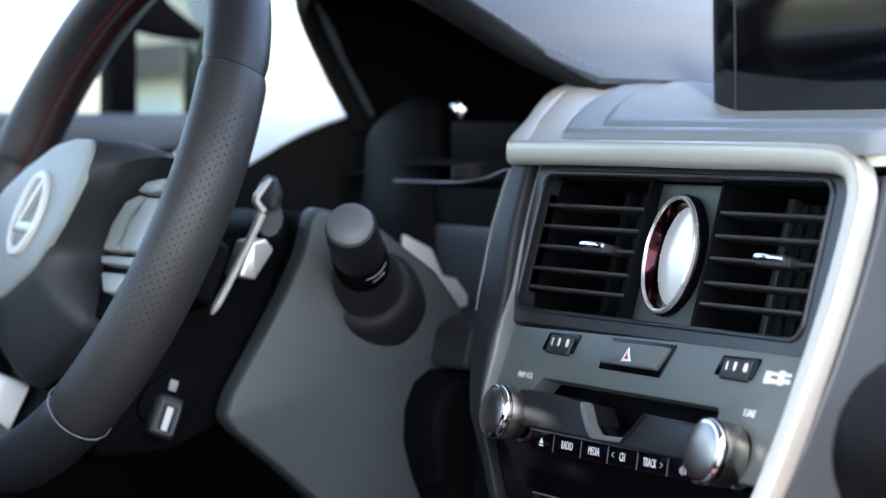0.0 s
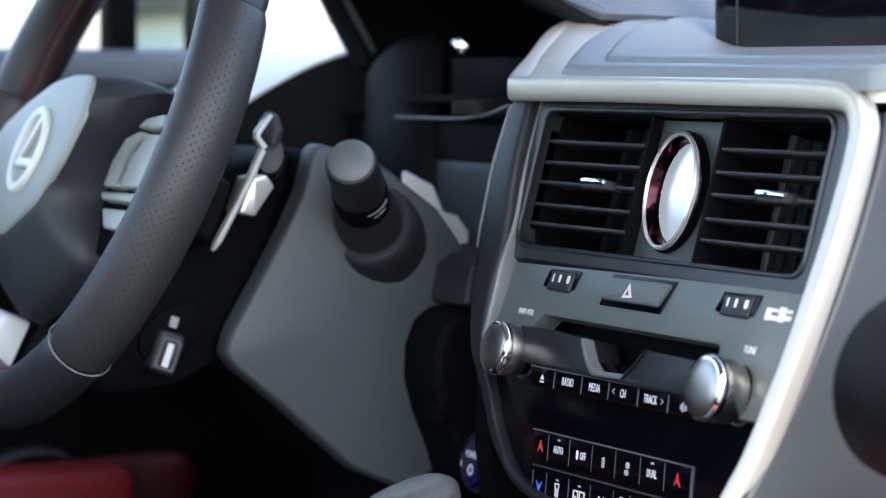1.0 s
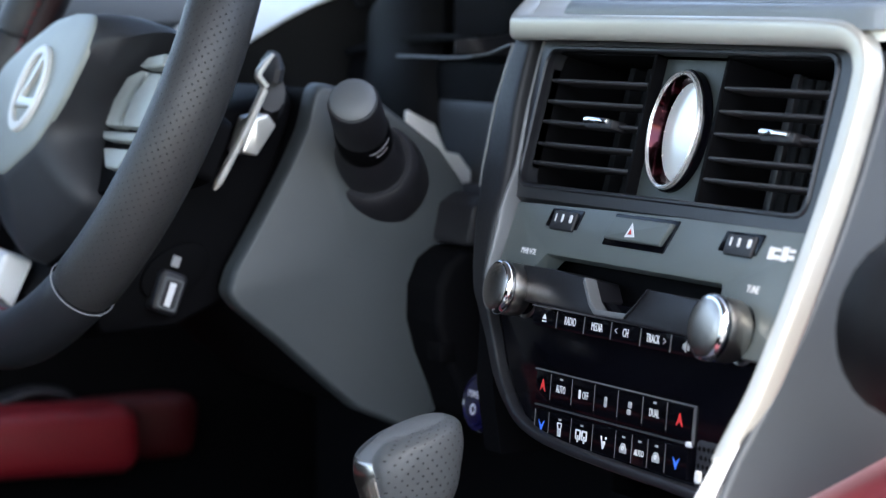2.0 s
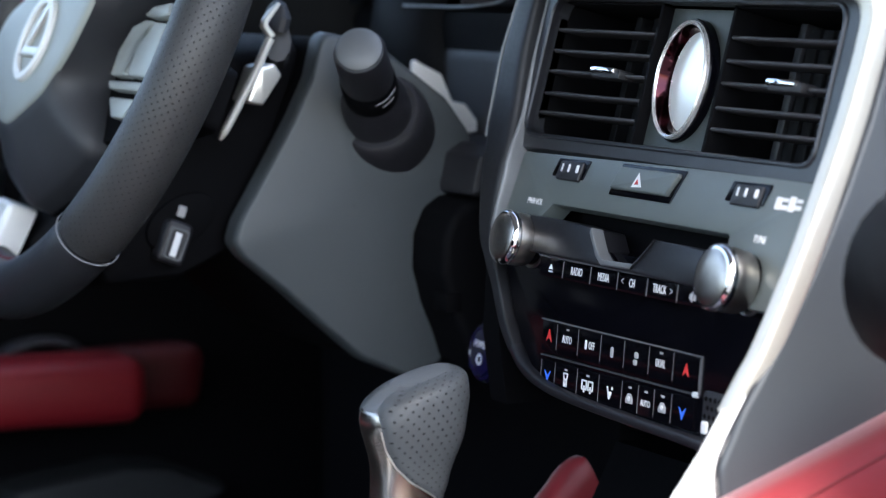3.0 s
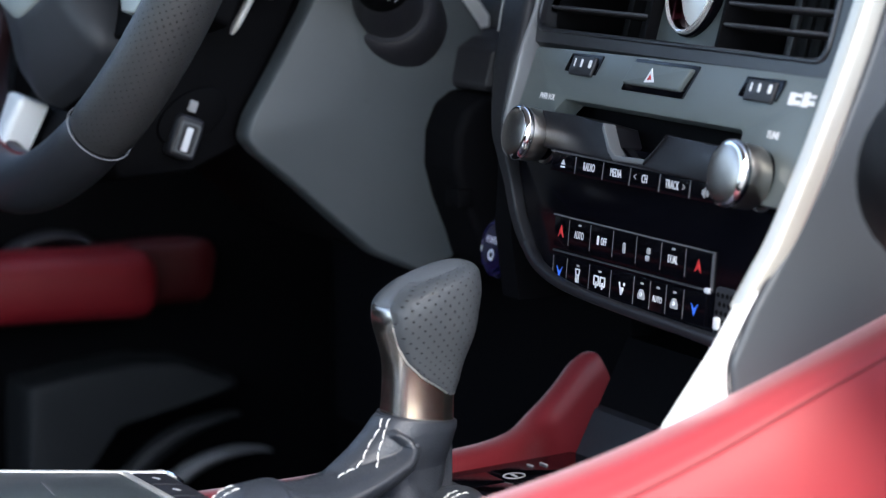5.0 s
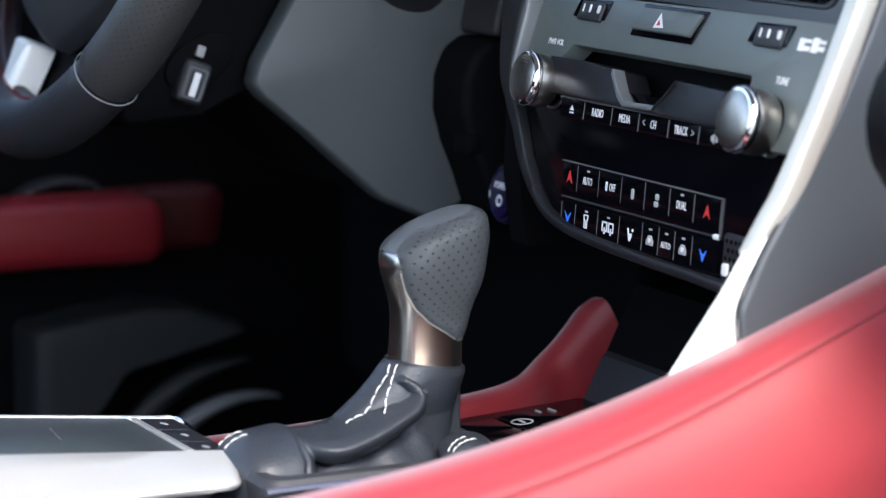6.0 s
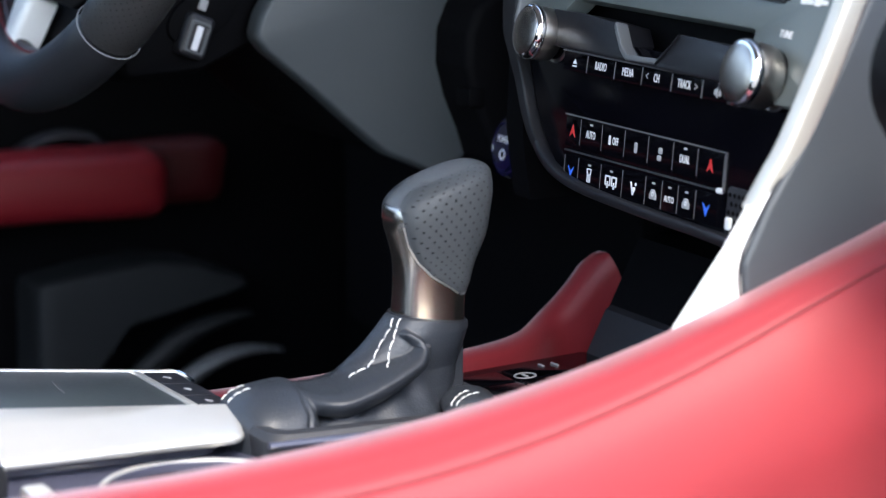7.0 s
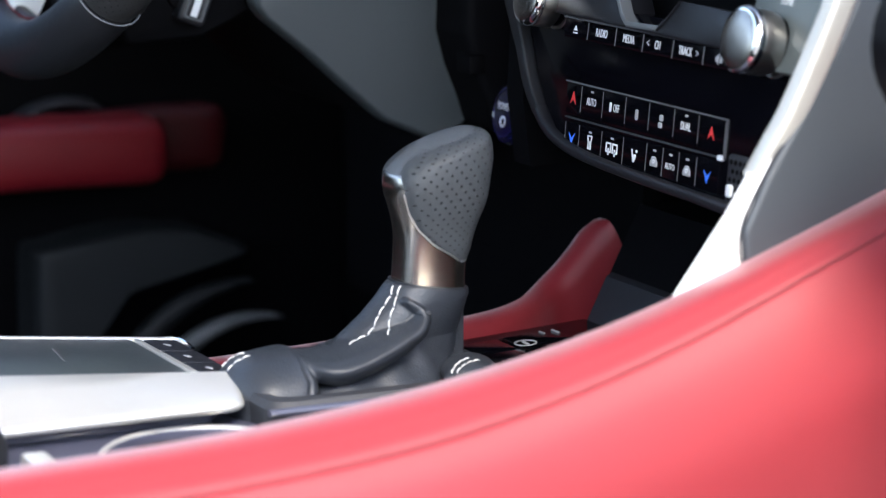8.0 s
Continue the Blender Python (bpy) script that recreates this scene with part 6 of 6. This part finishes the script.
BOOT_NECK = [(0.786, -0.154, 0.042, 0.036), (0.795, -0.151, 0.040, 0.027), (0.803, -0.1445, 0.0380, 0.0200), (0.812, -0.1370, 0.0318, 0.0172), (0.822, -0.1290, 0.0268, 0.0192), (0.830, -0.1238, 0.0240, 0.0198), (0.836, -0.1215, 0.0214, 0.0193), (0.840, -0.1200, 0.0187, 0.0184)]
BOOT_ROLL = curve([(-0.1385, 0.8312, 0.0178, 0.0018), (-0.1325, 0.8262, 0.0200, 0.0032), (-0.1358, 0.8198, 0.0238, 0.0046), (-0.1450, 0.8155, 0.0262, 0.0054), (-0.1560, 0.8114, 0.0284, 0.0060), (-0.1680, 0.8076, 0.0298, 0.0063), (-0.1790, 0.8052, 0.0302, 0.0062), (-0.1880, 0.8056, 0.0280, 0.0050), (-0.1940, 0.8072, 0.0210, 0.0034)], 5)


def boot_sides(y, z):
    """Near and far side of the slack leather boot at a place of its lengthwise section."""
    # cone under the lever
    for a, b in zip(BOOT_NECK, BOOT_NECK[1:]):
        if z <= b[0] or b is BOOT_NECK[-1]:
            f = min(1.0, max(0.0, (z - a[0]) / (b[0] - a[0])))
            yc, ry, rx = (a[i] + (b[i] - a[i]) * f for i in (1, 2, 3))
            break
    q = 1 - abs((y - yc) / ry) ** 2.2
    parts = [rx * q ** 0.5 if q > 0 else -0.02 + 0.02 * max(-1.0, q)]
    # rolled fold that runs back from the lever
    best = (1.0, 0.0, 0.0, 0.001, 1.0)
    for a, b in zip(BOOT_ROLL, BOOT_ROLL[1:]):
        vy, vz = b[0] - a[0], b[1] - a[1]
        f = min(1.0, max(0.0, ((y - a[0]) * vy + (z - a[1]) * vz) / (vy * vy + vz * vz)))
        d = math.hypot(y - a[0] - f * vy, z - a[1] - f * vz)
        if d < best[0]:
            best = (d, a[2] + (b[2] - a[2]) * f, a[3] + (b[3] - a[3]) * f, 0.0028 if z > a[1] + f * vz else 0.0014, 1.7 if z > a[1] + f * vz else 0.74)
    d, xc, r, fade = best[0] * best[4], *best[1:4]
    parts.append(xc + 1.3 * r * (1 - (d / r) ** 2.1) if d < r else xc - (xc + 0.01) * min(1.0, (d - r) / fade))
    # lump behind it, highest at its front
    top = 0.8090 + 0.0042 * min(1.0, max(0.0, (y + 0.226) / 0.034))
    q = 1 - abs((y + 0.2080) / 0.0225) ** (4.2 if y > -0.208 else 3.0) - abs(max(0.0, z - 0.780) / (top - 0.780)) ** 3.2
    lump = 0.041 * q ** 0.42 if q > 0 else -0.02 + 0.02 * max(-1.0, q)
    yc = -0.1965 + 0.10 * (z - 0.80) + 0.0005 * math.sin(z * 700)
    lump -= 0.0015 * math.exp(-((y - yc) / 0.0012) ** 2)
    parts.append(lump)
    # skirt that spreads to the frame
    if -0.22 < y < -0.098:
        side = max(0.0, 1 - ((y + 0.164) / 0.048) ** 6)
        parts.append((0.0400 - 1.05 * max(0.0, z - 0.788) + 0.0010 * math.sin(y * 260 + z * 90)) * side ** 0.4 - 0.02 * (1 - side) - 6.0 * max(0.0, z - 0.8120 + 0.28 * abs(y + 0.126)))
    m = max(parts)
    near = m + 0.0013 * math.log(sum(math.exp((p - m) / 0.0013) for p in parts))
    solid = max(0.55 * parts[0], 0.25 * parts[2])
    return near, (-solid if solid > 0 else (xc - 0.006 if d < r else -0.001))


def build_gear_lever():
    g = thing("gear_lever", (0, -0.15, 0.78), "gear lever with perforated grey leather knob and metal collar", "gear lever")
    def knob_rings(z0, z1, n):
        return [[lever_point(2 * math.pi * j / 48, z0 + (z1 - z0) * i / n) for j in range(48)] for i in range(n + 1)]
    part("knob", loft(knob_rings(0.8305, 0.8995, 36)), KNOB_METAL, g, "brushed metal knob body", sharp=1.0)
    part("top_cap", loft(knob_rings(0.8996, 0.9097, 12)), CAP, g, "smooth grey leather top", sharp=1.0)
    # leather side pieces, one on each side
    for sx in (1, -1):
        b = bmesh.new()
        uvl = b.loops.layers.uv.new("UVMap")
        nz, nf = 40, 30
        border = [(0.846, -0.1080), (0.851, -0.1150), (0.857, -0.1245), (0.864, -0.1310), (0.872, -0.1350), (0.880, -0.1374), (0.888, -0.1382), (0.895, -0.1365), (0.901, -0.1320), (0.906, -0.1240), (0.9095, -0.1140), (0.912, -0.1000)]

        def border_y(z):
            for (za, ya), (zb, yb) in zip(border, border[1:]):
                if z <= zb:
                    return ya + (yb - ya) * max(0, z - za) / (zb - za)
            return border[-1][1]
        grid = []
        for i in range(nz + 1):
            z = 0.8465 + 0.0625 * i / nz
            c, hy, hx = lever_at(z)
            ph = 1.5
            for _ in range(40):
                p = lever_point(ph, z)
                cosb = max(-0.97, min(0.985, (border_y(p.z) - c) / hy))
                ph = 0.5 * ph + 0.5 * math.acos(math.copysign(abs(cosb) ** 1.3, cosb))
            pb = ph
            row = []
            for j in range(nf + 1):
                ph = pb * (1 - j / nf) + 0.05 * (j / nf)
                edge = min(1.0, 10 * min(j / nf, i / nz, 1 - i / nz))
                p = lever_point(ph, z, 0.0002 + 0.0011 * edge)
                row.append((b.verts.new((sx * p.x, p.y, p.z)), p))
            grid.append(row)
        run = [0.0]
        for r0, r1 in zip(grid, grid[1:]):
            run.append(run[-1] + (r1[nf // 3][1] - r0[nf // 3][1]).length)
        for i in range(nz):
            for j in range(nf):
                f = b.faces.new([grid[a][k][0] for a, k in ((i, j), (i + 1, j), (i + 1, j + 1), (i, j + 1))])
                for loop, (a, k) in zip(f.loops, ((i, j), (i + 1, j), (i + 1, j + 1), (i, j + 1))):
                    p = grid[a][k][1]
                    loop[uvl].uv = (p.y + 0.5 + (p.x * -0.35), run[a] + 0.5)
        edge = [Vector((sx * row[0][1].x, row[0][1].y, row[0][1].z)) for row in grid]
        if sx > 0:
            part("leather_edge", sweep(edge[1:27], (0.00045, 0.00045), side=(1, 0, 0), seg=8), SILVER, g, "thin bright metal edge")
        bmesh.ops.solidify(b, geom=b.faces[:], thickness=-0.0006 * sx)
        part("leather_cheek", b, PERF_KNOB, g, "perforated grey leather", sharp=1.2)
    part("collar", sweep([Vector((0.0183 * math.sin(t), -0.120 + 0.0183 * math.cos(t), 0.8352 - 0.13 * 0.0183 * math.cos(t))) for t in [2 * math.pi * k / 48 for k in range(48)]], (0.0008, 0.0008), side=(0, 0, 1), seg=8, closed=True), BLACK, g, "black edge of the boot")
    # gathered boot
    b = bmesh.new()
    cols, rows = 180, 90
    near, far = [], []
    for i in range(cols + 1):
        y = -0.2325 + 0.1325 * i / cols
        top = 0.8350 - 0.13 * (y + 0.120)
        while top > 0.789:
            n, f = boot_sides(y, top)
            if n > f + 0.0006:
                break
            top -= 0.0004
        low = 0.785
        cn, cf = [], []
        for j in range(rows + 1):
            z = low + (top - low) * (1 - (1 - j / rows) ** 1.3)
            n, f = boot_sides(y, z)
            if n < f + 0.0006:
                n = f + 0.0006
            cn.append(b.verts.new((n, y, z)))
            cf.append(b.verts.new((f, y, z)))
        near.append(cn)
        far.append(cf)
    for i in range(cols):
        for j in range(rows):
            b.faces.new((near[i][j], near[i + 1][j], near[i + 1][j + 1], near[i][j + 1]))
            b.faces.new((far[i][j], far[i][j + 1], far[i + 1][j + 1], far[i + 1][j]))
        b.faces.new((near[i][rows], near[i + 1][rows], far[i + 1][rows], far[i][rows]))
    for i in (0, cols):
        for j in range(rows):
            b.faces.new((near[i][j], near[i][j + 1], far[i][j + 1], far[i][j]))
    boot = part("boot", b, LEATHER_BLUE, g, "soft slate leather boot with folds", sharp=2.5)
    part("fold", sweep(curve([(-0.004, -0.103, 0.790), (0.010, -0.105, 0.794), (0.026, -0.110, 0.7955), (0.038, -0.114, 0.7945), (0.044, -0.116, 0.792)], 5), [(0.014, 0.0070)] * 16 + [(0.012, 0.0062), (0.010, 0.005), (0.007, 0.004), (0.004, 0.002), (0.001, 0.001)], side=(0, 1, 0), seg=20), LEATHER_BLUE, boot, "slack leather ahead of the lever", sharp=2.0)
    seams = [[(0.0005, -0.1410, 0.8368), (0.0012, -0.1440, 0.8317), (0.0060, -0.1485, 0.8264), (0.0105, -0.1525, 0.8209), (0.0128, -0.1556, 0.8162), (0.0147, -0.1609, 0.8146), (0.0165, -0.1661, 0.8131), (0.0187, -0.1708, 0.8115)],
             [(0.0060, -0.1388, 0.8372), (0.0066, -0.1403, 0.8352), (0.0106, -0.1437, 0.8283), (0.0146, -0.1473, 0.8212), (0.0152, -0.1497, 0.8175), (0.0195, -0.1549, 0.8156)],
             [(-0.0022, -0.2256, 0.8032), (-0.0020, -0.2225, 0.8066), (-0.0012, -0.2185, 0.8089), (0.0007, -0.2138, 0.8105)],
             [(0.0056, -0.2256, 0.8035), (0.0053, -0.2228, 0.8064), (0.0063, -0.2180, 0.8091), (0.0069, -0.2120, 0.8108)],
             [(0.0369, -0.1247, 0.7989), (0.0335, -0.1212, 0.8010), (0.0294, -0.1154, 0.8024), (0.0261, -0.1083, 0.8027)],
             [(0.0387, -0.1229, 0.7991), (0.0368, -0.1194, 0.8013), (0.0335, -0.1126, 0.8025), (0.0313, -0.1064, 0.8022)]]
    for path in seams:
        if len(path) > 4:
            path = [(max(x - 0.002, boot_sides(y, z)[0] + 0.0003), y, z) for x, y, z in path]
        stitches(curve(path, 8), 0.0050 if len(path) > 4 else 0.0038, 0.0008, 0.00036 if len(path) > 4 else 0.00034, (0.5, -0.6, 0.6), THREAD, g)
    part("boot_frame", ring_plate(rounded([(-0.020, -0.2250), (0.0570, -0.2250), (0.0570, -0.094), (-0.020, -0.094)], 0.012, 6), rounded([(-0.010, -0.2150), (0.0435, -0.2150), (0.0435, -0.104), (-0.010, -0.104)], 0.012, 6), 0.7855, 0.7985, plain, 0.0035), BLACK_SOFT, g, "dark boot frame")
    part("frame_line", sweep(curve([(0.0570, -0.2260, 0.7950), (0.0585, -0.16, 0.7955), (0.0580, -0.09, 0.7965)], 8), (0.0022, 0.0016), side=(1, 0, 0), seg=10), NAVY, g, "blue-grey trim line")


build_instrument_hood()
build_driver_dash()
build_steering_wheel()
build_column()
build_stack()
build_vents()
build_clock()
build_switches()
build_audio()
build_climate()
build_display()
build_passenger_side()
build_console()
build_touchpad()
build_gear_lever()
